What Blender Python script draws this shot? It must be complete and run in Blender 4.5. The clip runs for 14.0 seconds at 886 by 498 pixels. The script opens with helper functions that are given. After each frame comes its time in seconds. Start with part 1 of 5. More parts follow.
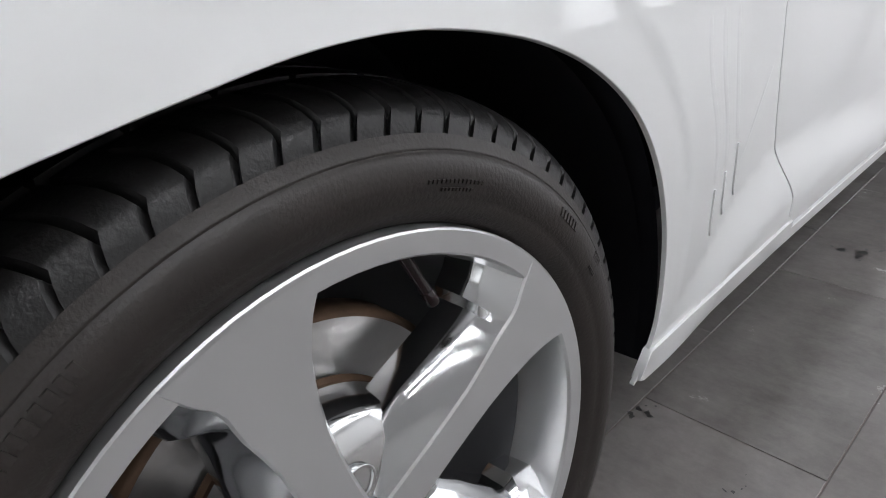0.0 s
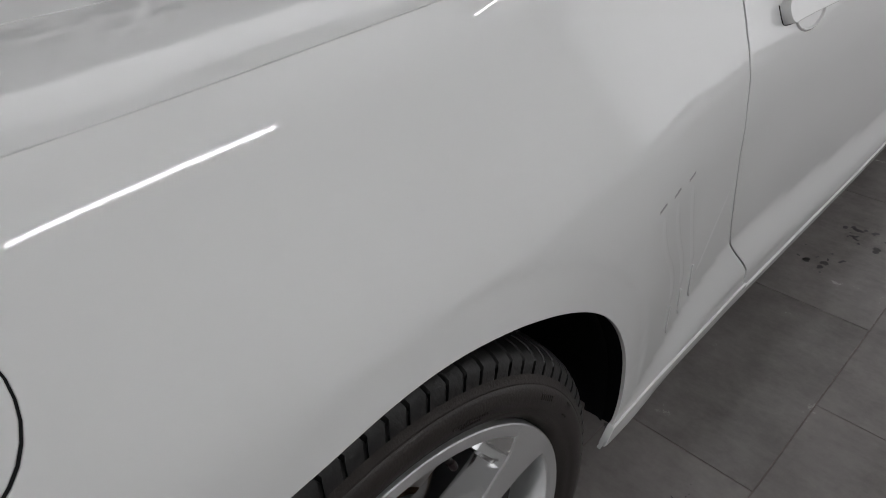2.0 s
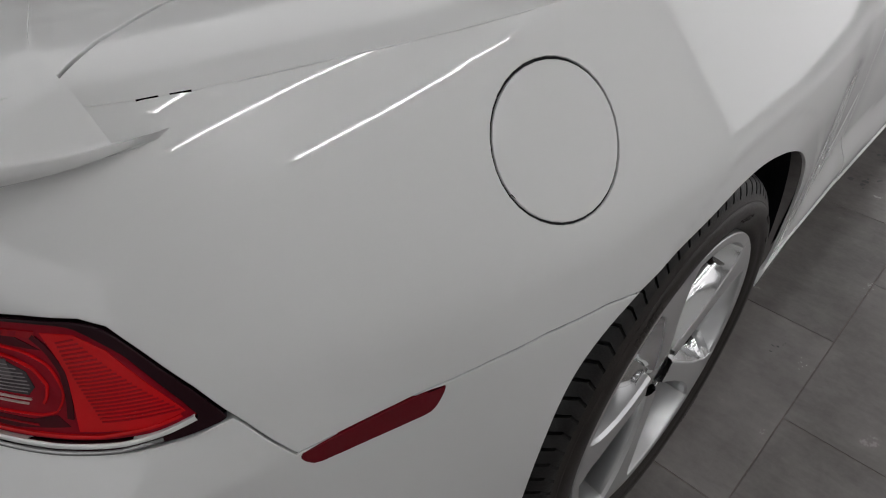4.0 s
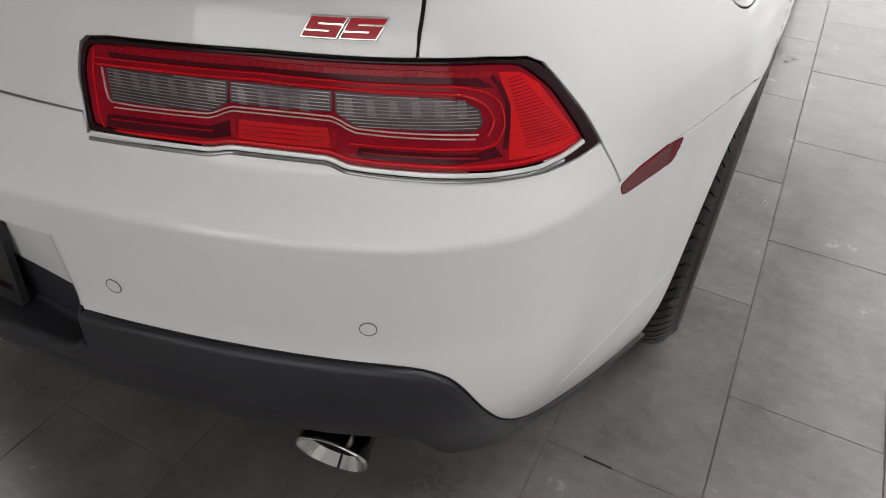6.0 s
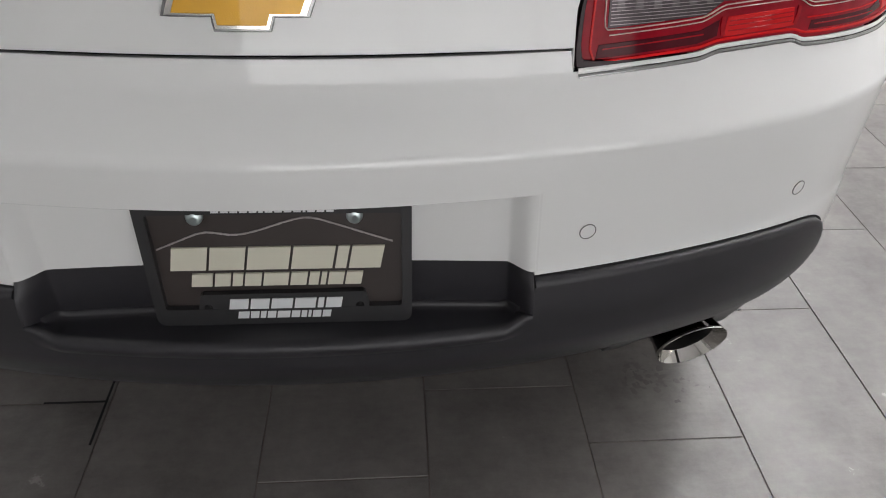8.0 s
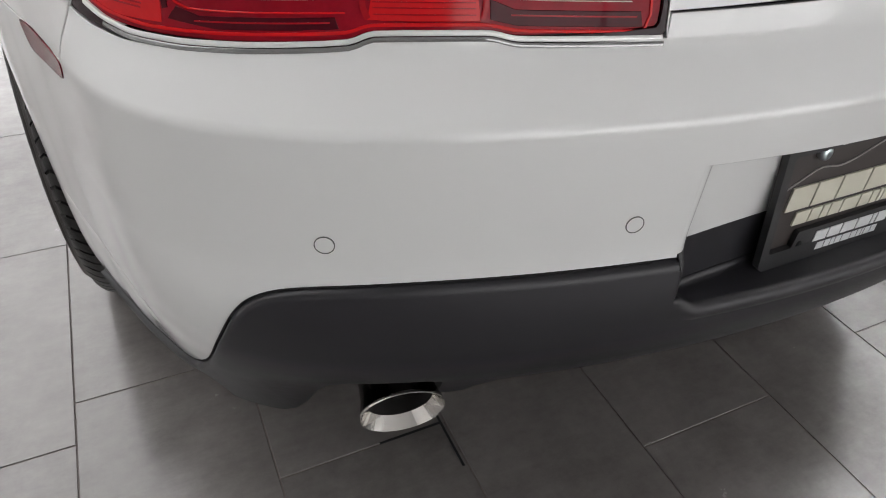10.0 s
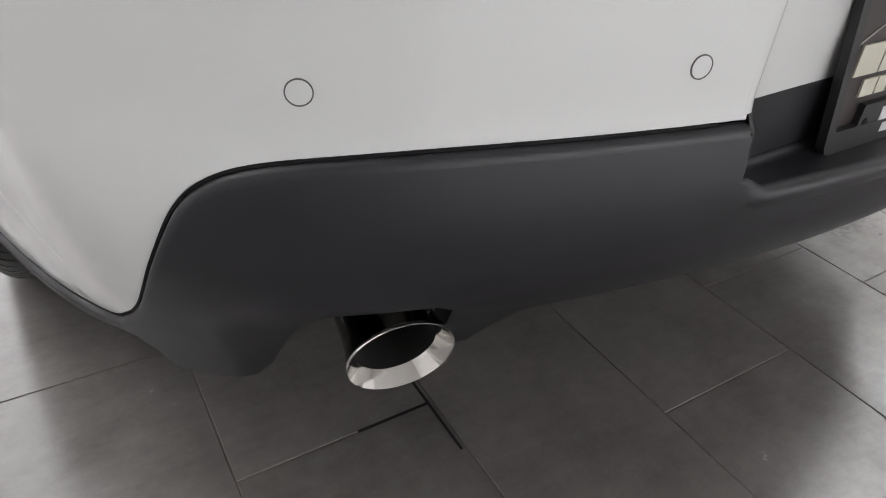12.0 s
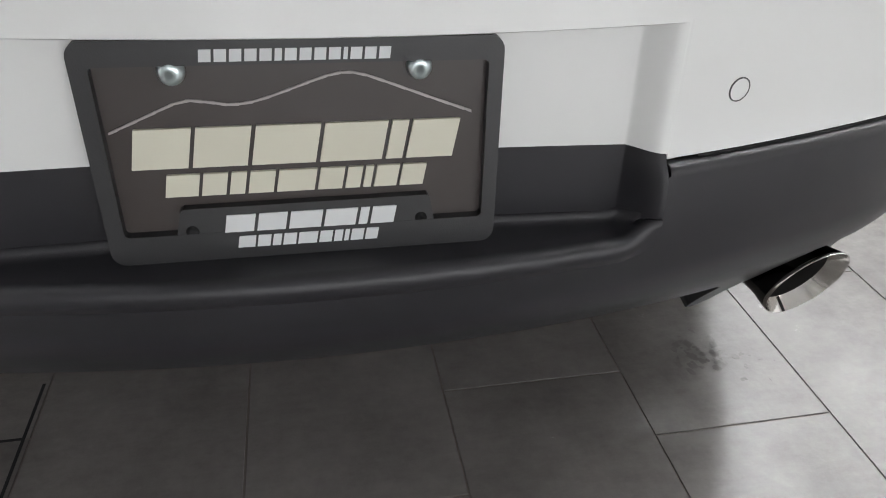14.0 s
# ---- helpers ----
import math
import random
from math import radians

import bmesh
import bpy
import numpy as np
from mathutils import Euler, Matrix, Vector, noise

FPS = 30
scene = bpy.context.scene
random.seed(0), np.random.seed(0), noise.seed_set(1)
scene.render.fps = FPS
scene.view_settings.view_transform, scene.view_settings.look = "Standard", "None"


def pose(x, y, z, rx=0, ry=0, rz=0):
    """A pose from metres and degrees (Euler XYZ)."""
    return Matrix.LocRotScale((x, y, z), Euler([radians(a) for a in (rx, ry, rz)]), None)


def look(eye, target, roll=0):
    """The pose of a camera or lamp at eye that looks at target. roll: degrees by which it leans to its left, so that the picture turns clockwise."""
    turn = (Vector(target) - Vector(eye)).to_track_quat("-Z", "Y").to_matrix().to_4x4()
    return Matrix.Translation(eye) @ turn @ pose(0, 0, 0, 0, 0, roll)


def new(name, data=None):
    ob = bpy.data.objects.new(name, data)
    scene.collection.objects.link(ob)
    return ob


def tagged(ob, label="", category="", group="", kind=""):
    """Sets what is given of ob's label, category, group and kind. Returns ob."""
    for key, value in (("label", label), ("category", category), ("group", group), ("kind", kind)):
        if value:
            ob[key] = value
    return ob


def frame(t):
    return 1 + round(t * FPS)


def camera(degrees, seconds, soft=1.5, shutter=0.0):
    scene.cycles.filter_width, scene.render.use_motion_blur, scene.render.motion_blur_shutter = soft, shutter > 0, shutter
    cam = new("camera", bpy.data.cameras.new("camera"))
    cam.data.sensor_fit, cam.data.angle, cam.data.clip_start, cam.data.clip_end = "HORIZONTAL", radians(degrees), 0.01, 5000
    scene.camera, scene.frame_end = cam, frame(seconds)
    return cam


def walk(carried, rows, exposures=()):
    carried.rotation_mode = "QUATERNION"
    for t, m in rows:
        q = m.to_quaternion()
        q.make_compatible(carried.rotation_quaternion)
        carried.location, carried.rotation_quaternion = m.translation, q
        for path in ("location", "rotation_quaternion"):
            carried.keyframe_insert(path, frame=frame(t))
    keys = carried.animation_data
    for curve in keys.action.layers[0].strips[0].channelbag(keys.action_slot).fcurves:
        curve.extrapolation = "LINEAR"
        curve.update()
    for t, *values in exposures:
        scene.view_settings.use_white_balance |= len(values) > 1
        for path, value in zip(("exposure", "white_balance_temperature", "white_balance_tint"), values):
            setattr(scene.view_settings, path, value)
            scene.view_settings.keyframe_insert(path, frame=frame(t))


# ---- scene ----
cam = camera(66.0, 14.0, soft=1.0)
# seconds, eye, target, lean
PATH = [
    (0, (1.266, -0.186, 0.818), (0.620, 0.430, 0.367), -4.1),
    (0.5, (1.319, -0.108, 0.900), (0.652, 0.485, 0.448), -3.4),
    (1, (1.309, -0.094, 0.936), (0.643, 0.495, 0.478), -3.4),
    (1.5, (1.317, -0.122, 1.058), (0.682, 0.455, 0.545), -3.8),
    (2, (1.303, -0.204, 1.219), (0.7035, 0.3325, 0.6255), -4.6),
    (2.2, (1.297, -0.246, 1.242), (0.704, 0.287, 0.639), -3.8),
    (4.3, (1.176, -0.857, 1.264), (0.143, 0.274, -0.022), 0.8),
    (4.5, (1.169, -0.895, 1.250), (0.148, 0.245, -0.038), 0.9),
    (5, (1.157, -1.013, 1.208), (0.191, 0.170, -0.083), 1.1),
    (5.5, (1.100, -1.157, 1.186), (0.248, 0.110, -0.106), 1.3),
    (6, (0.974, -1.316, 1.189), (0.283, 0.047, -0.101), 1.5),
    (6.5, (0.826, -1.403, 1.173), (0.344, 0.054, -0.110), 1.6),
    (7, (0.628, -1.463, 1.135), (0.345, 0.044, -0.148), 2.1),
    (7.5, (0.389, -1.540, 1.125), (0.325, 0.002, -0.147), 2.3),
    (8, (0.132, -1.581, 1.105), (0.274, -0.045, -0.168), 2.4),
    (8.5, (-0.105, -1.536, 1.064), (0.188, -0.015, -0.201), 2.6),
    (9, (-0.354, -1.497, 1.039), (0.068, -0.003, -0.221), 2.7),
    (9.2, (-0.458, -1.488, 1.041), (0.021, -0.008, -0.216), 2.9),
    (11.3, (-1.010, -1.272, 0.904), (-0.096, 0.030, -0.307), 3.3),
    (11.5, (-0.973, -1.288, 0.859), (-0.047, 0.023, -0.333), 3.6),
    (12, (-0.819, -1.319, 0.804), (0.060, 0.062, -0.345), 3.3),
    (12.5, (-0.726, -1.354, 0.784), (0.024, 0.105, -0.361), 3.2),
    (13, (-0.584, -1.417, 0.807), (0.015, 0.110, -0.337), 3.1),
    (13.5, (-0.331, -1.450, 0.823), (0.111, 0.123, -0.330), 2.9),
    (14, (0.004, -1.450, 0.826), (0.364, 0.146, -0.323), 3.2),
]
EXPOSURES = [(0, 0.02, 6320, 10), (0.5, -0.3, 6320, 10), (1.0, -0.47, 6350, 10), (1.5, -0.68, 6450, 10), (2.2, -0.97, 6500, 10), (4.3, -0.95, 6580, 10), (5.0, -0.7, 6620, 10), (5.5, -0.1, 6650, 10), (6.0, 0.1, 6650, 10), (6.5, 0.2, 6650, 10), (7.5, 0.3, 6620, 10), (9.0, 0.6, 6600, 10), (11.5, 0.75, 6600, 10), (12.5, 0.93, 6520, 10), (13.2, 0.85, 6540, 8), (14, 0.9, 6500, 8)]
walk(cam, [(t, look(e, g, r)) for t, e, g, r in PATH], EXPOSURES)

# ---- world and light ----
scene.view_settings.exposure = 0.0
world = bpy.data.worlds.new("world")
scene.world = world
world.use_nodes = True
world.node_tree.nodes["Background"].inputs[0].default_value = (0.9, 0.95, 1.0, 1)
world.node_tree.nodes["Background"].inputs[1].default_value = 0.05
TUBE = 46.0  # brightness of the ceiling tubes
ROOF_FILL = 1.55  # brightness of the fill glow added over the unseen rooflights
WINDOW_FILL = 1.6  # brightness of the fill glow added behind the unseen windows


# ---- materials ----
def material(name, colour, rough=0.5, metal=0.0, coat=0.0, vary=0.0, scale=8.0, bump=0.0, bump_scale=60.0, per_object=0.0, spec=0.5, rough_vary=0.0, detail=6, grain=0.65, streak=0.0):
    m = bpy.data.materials.new(name)
    m.use_nodes = True
    nt = m.node_tree
    b = nt.nodes["Principled BSDF"]
    b.inputs["Base Color"].default_value = (*colour, 1)
    b.inputs["Roughness"].default_value = rough
    b.inputs["Metallic"].default_value = metal
    b.inputs["Coat Weight"].default_value = coat
    b.inputs["Coat Roughness"].default_value = 0.015
    b.inputs["Specular IOR Level"].default_value = spec
    geo = nt.nodes.new("ShaderNodeNewGeometry")
    if vary or per_object or rough_vary:
        big = nt.nodes.new("ShaderNodeTexNoise")
        big.inputs["Scale"].default_value = scale
        big.inputs["Detail"].default_value = detail
        big.inputs["Roughness"].default_value = grain
        nt.links.new(geo.outputs["Position"], big.inputs["Vector"])
        gain = nt.nodes.new("ShaderNodeMath")
        gain.operation = "MULTIPLY_ADD"
        nt.links.new(big.outputs["Fac"], gain.inputs[0])
        gain.inputs[1].default_value = 2 * vary
        gain.inputs[2].default_value = 1 - vary
        last = gain.outputs[0]
        if streak:
            stretch = nt.nodes.new("ShaderNodeMapping")
            stretch.inputs["Scale"].default_value = (16, 55, 16)
            nt.links.new(geo.outputs["Position"], stretch.inputs["Vector"])
            brushed = nt.nodes.new("ShaderNodeTexNoise")
            brushed.inputs["Scale"].default_value = 1.0
            brushed.inputs["Detail"].default_value = 7
            brushed.inputs["Roughness"].default_value = 0.7
            nt.links.new(stretch.outputs["Vector"], brushed.inputs["Vector"])
            add = nt.nodes.new("ShaderNodeMath")
            add.operation = "MULTIPLY_ADD"
            nt.links.new(brushed.outputs["Fac"], add.inputs[0])
            add.inputs[1].default_value = 2 * streak
            nt.links.new(last, add.inputs[2])
            less = nt.nodes.new("ShaderNodeMath")
            less.operation = "SUBTRACT"
            nt.links.new(add.outputs[0], less.inputs[0])
            less.inputs[1].default_value = streak
            last = less.outputs[0]
        if per_object:
            info = nt.nodes.new("ShaderNodeObjectInfo")
            shade = nt.nodes.new("ShaderNodeMath")
            shade.operation = "MULTIPLY_ADD"
            nt.links.new(info.outputs["Random"], shade.inputs[0])
            shade.inputs[1].default_value = 2 * per_object
            nt.links.new(last, shade.inputs[2])
            last = shade.outputs[0]
        mix = nt.nodes.new("ShaderNodeMix")
        mix.data_type = "RGBA"
        mix.blend_type = "MULTIPLY"
        mix.inputs["Factor"].default_value = 1
        mix.inputs[6].default_value = (*colour, 1)
        nt.links.new(last, mix.inputs[7])
        nt.links.new(mix.outputs[2], b.inputs["Base Color"])
        if rough_vary:
            rv = nt.nodes.new("ShaderNodeMath")
            rv.operation = "MULTIPLY_ADD"
            nt.links.new(big.outputs["Fac"], rv.inputs[0])
            rv.inputs[1].default_value = rough_vary
            rv.inputs[2].default_value = rough - rough_vary / 2
            nt.links.new(rv.outputs[0], b.inputs["Roughness"])
    if bump:
        fine = nt.nodes.new("ShaderNodeTexNoise")
        fine.inputs["Scale"].default_value = bump_scale
        fine.inputs["Detail"].default_value = 4
        nt.links.new(geo.outputs["Position"], fine.inputs["Vector"])
        bm_node = nt.nodes.new("ShaderNodeBump")
        bm_node.inputs["Strength"].default_value = bump
        bm_node.inputs["Distance"].default_value = 0.002
        nt.links.new(fine.outputs["Fac"], bm_node.inputs["Height"])
        nt.links.new(bm_node.outputs["Normal"], b.inputs["Normal"])
    return m


def glow(name, colour, strength):
    m = bpy.data.materials.new(name)
    m.use_nodes = True
    b = m.node_tree.nodes["Principled BSDF"]
    b.inputs["Base Color"].default_value = (*colour, 1)
    b.inputs["Emission Color"].default_value = (*colour, 1)
    b.inputs["Emission Strength"].default_value = strength
    return m


PAINT = material("white_paint", (0.74, 0.745, 0.74), 0.42, coat=1.0, vary=0.015, scale=3.0)
TRIM = material("black_trim_plastic", (0.0185, 0.0180, 0.0220), 0.42, vary=0.14, scale=14, bump=0.10, bump_scale=900, rough_vary=0.08, spec=0.5)
LINER = material("black_liner", (0.013, 0.013, 0.016), 0.9, vary=0.3, scale=20, spec=0.1)
GLOSS_BLACK = material("gloss_black", (0.010, 0.004, 0.005), 0.08)
RUBBER = material("tyre_rubber", (0.0105, 0.0100, 0.0100), 0.40, vary=0.6, scale=9, bump=0.3, bump_scale=220, rough_vary=0.35, spec=0.32)
SIDEWALL = material("tyre_sidewall", (0.0200, 0.0160, 0.0142), 0.46, vary=0.9, scale=9, bump=0.25, bump_scale=320, rough_vary=0.25, spec=0.38)
ALLOY = material("silver_alloy", (0.66, 0.665, 0.67), 0.34, metal=0.85, coat=0.5, vary=0.03, scale=12, rough_vary=0.05, detail=2)
POLISHED = material("polished_alloy", (0.70, 0.705, 0.71), 0.13, metal=1.0, vary=0.05, scale=14, bump=0.02, bump_scale=70, rough_vary=0.06, detail=3)
CHROME = material("chrome", (0.76, 0.74, 0.71), 0.11, metal=1.0, vary=0.14, scale=45)
# Pipe chrome: the dark surroundings it mirrors are put into the base colour.
DARK_CHROME = material("dark_reflecting_chrome", (0.10, 0.095, 0.09), 0.14, metal=1.0, vary=0.35, scale=22)
SOOT = material("exhaust_soot", (0.008, 0.007, 0.007), 0.85)
DISC = material("brake_disc_steel", (0.52, 0.51, 0.50), 0.30, metal=0.95, vary=0.12, scale=35, detail=3)
DISC.node_tree.nodes["Principled BSDF"].inputs["Anisotropic"].default_value = 0.75
lathe_marks = DISC.node_tree.nodes.new("ShaderNodeTangent")
lathe_marks.direction_type, lathe_marks.axis = "RADIAL", "X"
DISC.node_tree.links.new(lathe_marks.outputs[0], DISC.node_tree.nodes["Principled BSDF"].inputs["Tangent"])
HAT = material("dull_hat_steel", (0.40, 0.37, 0.34), 0.45, metal=0.6, vary=0.22, scale=45, bump=0.1, bump_scale=300)
RUST = material("rusty_hub_steel", (0.15, 0.092, 0.058), 0.72, metal=0.1, vary=0.5, scale=40, bump=0.2, bump_scale=300)
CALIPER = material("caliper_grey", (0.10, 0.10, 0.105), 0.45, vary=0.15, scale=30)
LENS_DARK = material("dark_red_lens", (0.070, 0.0045, 0.010), 0.05, vary=0.35, scale=30, spec=0.14)
LENS_BASE = material("deep_red_lens", (0.27, 0.006, 0.016), 0.06, vary=0.45, scale=30, spec=0.12)
LED = material("led_lens", (0.125, 0.108, 0.114), 0.2, metal=0.3, vary=0.7, scale=70, spec=0.2)
LENS_RED = material("red_lens", (0.34, 0.006, 0.013), 0.08, vary=0.25, scale=40, spec=0.2)
LENS_BRIGHT = material("bright_red_lens", (0.62, 0.009, 0.013), 0.1, vary=0.12, scale=40, spec=0.2)
MARKER = material("marker_red_lens", (0.13, 0.003, 0.009), 0.12, spec=0.2)
PALE_PIPE = material("pale_light_pipe", (0.62, 0.46, 0.44), 0.15, spec=0.6, vary=0.3, scale=60)
SMOKE = material("smoky_maroon_edge", (0.020, 0.006, 0.009), 0.06, spec=0.2)
CLEAR_RIB = material("pale_clear_rib", (0.34, 0.30, 0.31), 0.15, metal=0.4, vary=0.4, scale=50)
GREY_CHROME = material("grey_lamp_trim", (0.30, 0.30, 0.30), 0.18, metal=0.7)
CLEAR = material("clear_lamp_reflector", (0.085, 0.070, 0.076), 0.2, metal=0.5, vary=0.7, scale=45, spec=0.15)
SILVER = material("silver_lamp_trim", (0.78, 0.78, 0.77), 0.25, metal=0.15, coat=0.4)
BADGE_RED = material("badge_red", (0.42, 0.007, 0.016), 0.25, spec=0.3)
GOLD = material("badge_gold", (0.62, 0.33, 0.025), 0.28, metal=0.35, coat=0.5, vary=0.06, scale=60, bump=0.15, bump_scale=900)
PLATE_BROWN = material("dark_brown_plate", (0.035, 0.027, 0.025), 0.38, vary=0.1, scale=30)
PLATE_FRAME = material("black_plate_frame", (0.02, 0.02, 0.022), 0.4, bump=0.08, bump_scale=700)
CREAM = material("cream_lettering", (0.62, 0.60, 0.50), 0.5)
WHITE_INK = material("white_lettering", (0.66, 0.67, 0.68), 0.5)
SIGN_GREY = material("dark_wall_lettering", (0.04, 0.04, 0.045), 0.6)
GREY_LINE = material("grey_mountain_line", (0.36, 0.33, 0.33), 0.4)
ZINC = material("zinc_bolt", (0.58, 0.66, 0.67), 0.3, metal=0.8)
TILE = material("grey_porcelain_tile", (0.158, 0.147, 0.141), 0.24, vary=0.68, scale=6.5, bump=0.08, bump_scale=90, per_object=0.12, rough_vary=0.22, spec=0.75, detail=11, grain=0.74, streak=0.2)
GROUT = material("dark_grout", (0.14, 0.115, 0.106), 0.8, vary=0.4, scale=25)
SENSOR_GREY = material("grey_sensor_gap", (0.10, 0.10, 0.10), 0.6)
GILL_GREY = material("soft_grey_slot", (0.33, 0.33, 0.33), 0.6)
GAP = material("open_joint", (0.006, 0.006, 0.007), 0.9)
DUST = material("pale_spilled_dust", (0.42, 0.41, 0.40), 0.8, vary=0.25, scale=60)
WATER = material("spilled_water", (0.125, 0.116, 0.112), 0.03, spec=0.7, vary=0.3, scale=30)
STAIN = material("dark_oil_stain", (0.03, 0.028, 0.027), 0.35, vary=0.3, scale=60)
WALL = material("pale_wall_paint", (0.72, 0.72, 0.71), 0.7, vary=0.03, scale=2, bump=0.1, bump_scale=200)
CEILING = material("ceiling_paint", (0.60, 0.60, 0.60), 0.8, vary=0.03, scale=2)
CAR_GLASS = material("dark_tinted_glass", (0.012, 0.014, 0.015), 0.03, spec=0.6)
FIXTURE = material("lamp_housing_white", (0.7, 0.7, 0.7), 0.5)
TUBE_GLOW = glow("lit_tube", (0.985, 0.985, 1.0), TUBE)


# ---- mesh helpers ----
def thing(name, label, category, group="", kind="", at=(0, 0, 0)):
    ob = new(name)
    ob.location = at
    return tagged(ob, label, category, group, kind)


def part(name, verts, faces, mat, parent=None, label="", smooth=True, normals=None):
    if normals is None:
        used = sorted({int(i) for q in faces for i in q})
        order = {i: k for k, i in enumerate(used)}
        verts, faces = [verts[i] for i in used], [tuple(order[int(i)] for i in q) for q in faces]
    me = bpy.data.meshes.new(name)
    me.from_pydata([tuple(float(c) for c in v) for v in verts], [], [tuple(int(i) for i in q) for q in faces])
    me.materials.append(mat)
    me.validate()
    me.update()
    me.polygons.foreach_set("use_smooth", [smooth] * len(me.polygons))
    if normals is not None and len(normals) == len(me.vertices):
        me.normals_split_custom_set_from_vertices([tuple(float(c) for c in n) for n in normals])
    ob = new(name, me)
    if parent is not None:
        ob.parent = parent
        ob.matrix_parent_inverse = Matrix.Translation(-parent.location) if parent.type == "EMPTY" and parent.parent is None else Matrix()
    if label:
        tagged(ob, label)
    return ob


def sharp(ob, degrees=35):
    """Flat facets meet in hard edges where they turn more than this."""
    me = ob.data
    b = bmesh.new()
    b.from_mesh(me)
    bmesh.ops.recalc_face_normals(b, faces=b.faces)
    for e in b.edges:
        if len(e.link_faces) == 2 and e.calc_face_angle(0) > radians(degrees):
            e.smooth = False
    b.to_mesh(me)
    b.free()
    return ob


def lathe(profile, axis_at, n=64, axis="x", arc=(0, 2 * math.pi), closed=True):
    """Verts and faces of a profile [(along, radius)] turned about an axis through axis_at."""
    full = abs(arc[1] - arc[0] - 2 * math.pi) < 1e-6
    steps = n if full else n + 1
    verts, faces = [], []
    for i in range(steps):
        a = arc[0] + (arc[1] - arc[0]) * i / n
        for u, r in profile:
            c, s = r * math.cos(a), r * math.sin(a)
            verts.append((axis_at[0] + u, axis_at[1] + c, axis_at[2] + s) if axis == "x" else
                         (axis_at[0] + c, axis_at[1] + u, axis_at[2] + s) if axis == "y" else (axis_at[0] + c, axis_at[1] + s, axis_at[2] + u))
    k = len(profile)
    for i in range(n):
        j = (i + 1) % steps
        for p in range(k if closed else k - 1):
            q = (p + 1) % k
            faces.append((i * k + p, i * k + q, j * k + q, j * k + p))
    return verts, faces


def box(lo, hi):
    x0, y0, z0 = lo
    x1, y1, z1 = hi
    v = [(x0, y0, z0), (x1, y0, z0), (x1, y1, z0), (x0, y1, z0), (x0, y0, z1), (x1, y0, z1), (x1, y1, z1), (x0, y1, z1)]
    return v, [(3, 2, 1, 0), (4, 5, 6, 7), (0, 1, 5, 4), (1, 2, 6, 5), (2, 3, 7, 6), (3, 0, 4, 7)]


def bevelled(ob, width, segments=2):
    b = bmesh.new()
    b.from_mesh(ob.data)
    bmesh.ops.bevel(b, geom=b.edges[:], offset=width, segments=segments, affect="EDGES", profile=0.6)
    b.to_mesh(ob.data)
    b.free()
    return ob



# ---- smooth curves and the car's outline ----
def pchip(xs, ys):
    xs = np.array(xs, float); ys = np.array(ys, float)
    h = np.diff(xs); d = np.diff(ys) / h
    m = np.zeros(len(xs)); m[0], m[-1] = d[0], d[-1]
    for i in range(1, len(xs) - 1):
        if d[i - 1] * d[i] > 0:
            w1, w2 = 2 * h[i] + h[i - 1], h[i] + 2 * h[i - 1]
            m[i] = (w1 + w2) / (w1 / d[i - 1] + w2 / d[i])
    def f(q):
        q = np.clip(np.asarray(q, float), xs[0], xs[-1])
        i = np.clip(np.searchsorted(xs, q) - 1, 0, len(xs) - 2)
        s = (q - xs[i]) / h[i]
        return (ys[i] * (1 + 2 * s) * (1 - s) ** 2 + m[i] * h[i] * s * (1 - s) ** 2
                + ys[i + 1] * s * s * (3 - 2 * s) + m[i + 1] * h[i] * s * s * (s - 1))
    return f
side_height = pchip([.12, .25, .35, .45, .60, .72, .80, .83, .86, .90, .95, 1.0, 1.03, 1.05], [.845, .876, .894, .90, .904, .903, .899, .8915, .8812, .8655, .8450, .8223, .8062, .793])
skirt_flare = pchip([.1, .28, .36, .45, .55, .7], [.017, .017, .010, .003, 0, 0])
skirt_length = pchip([-2, -.75, -.62, -.5, -.38, -.2, 0, .2, 3], [0, 0, .25, .6, .35, .3, .3, 0, 0])
taper_height = pchip([.1, .8, .9, 1.0, 1.05], [0, 0, .006, .022, .03])
taper_length = pchip([-2, -1, -.55, -.2, 0, 3], [1, 1, 1, .1, 0, 0])
side_length = pchip([-1.2, -.75, -.62, -.5, -.42, -.36, -.25, -.15, 0, .2, .45, .65, .9, 1.6, 2.4], [-.102, -.041, -.033, -.012, .0134, .033, .0552, .065, .073, .071, .058, .035, .022, .02, 0])
flare_height = pchip([.1, .7, .8, .9, .95, 1.0, 1.05], [1, 1, .85, .6, .5, .43, .40])
rear_height = pchip([.12, .30, .36, .41, .46, .50, .56, .585, .62, .70, .733, .743, .795, .863, .93, .99, 1.05], [.86, .935, .968, .995, 1.012, 1.015, 1.0085, 1.0038, 1.0026, 1.0, .998, .9885, .942, .927, .914, .885, .84])
CORNER = .1035
sill_crease = pchip([-2, .40, .553, .6, .645, .69, .75, .82, .90, 1.15, 1.8, 3], [.33, .335, .378, .396, .418, .438, .455, .468, .468, .446, .40, .38])
sill_ledge = pchip([-.03, -.001, .006, .094, .105, .2, .4], [0, 0, .04, .95, 1, 1, .8])
sill_length = pchip([-2, .40, .5, .65, .85, 3], [0, 0, .008, .015, .023, .027])
def side(y, z): return side_height(z) + skirt_flare(z) * skirt_length(y) - arch_lip(y, z) + side_length(y) * flare_height(z) + sill_ledge(np.clip(sill_crease(y) - z, -.03, .4)) * sill_length(y) - taper_height(z) * taper_length(y)
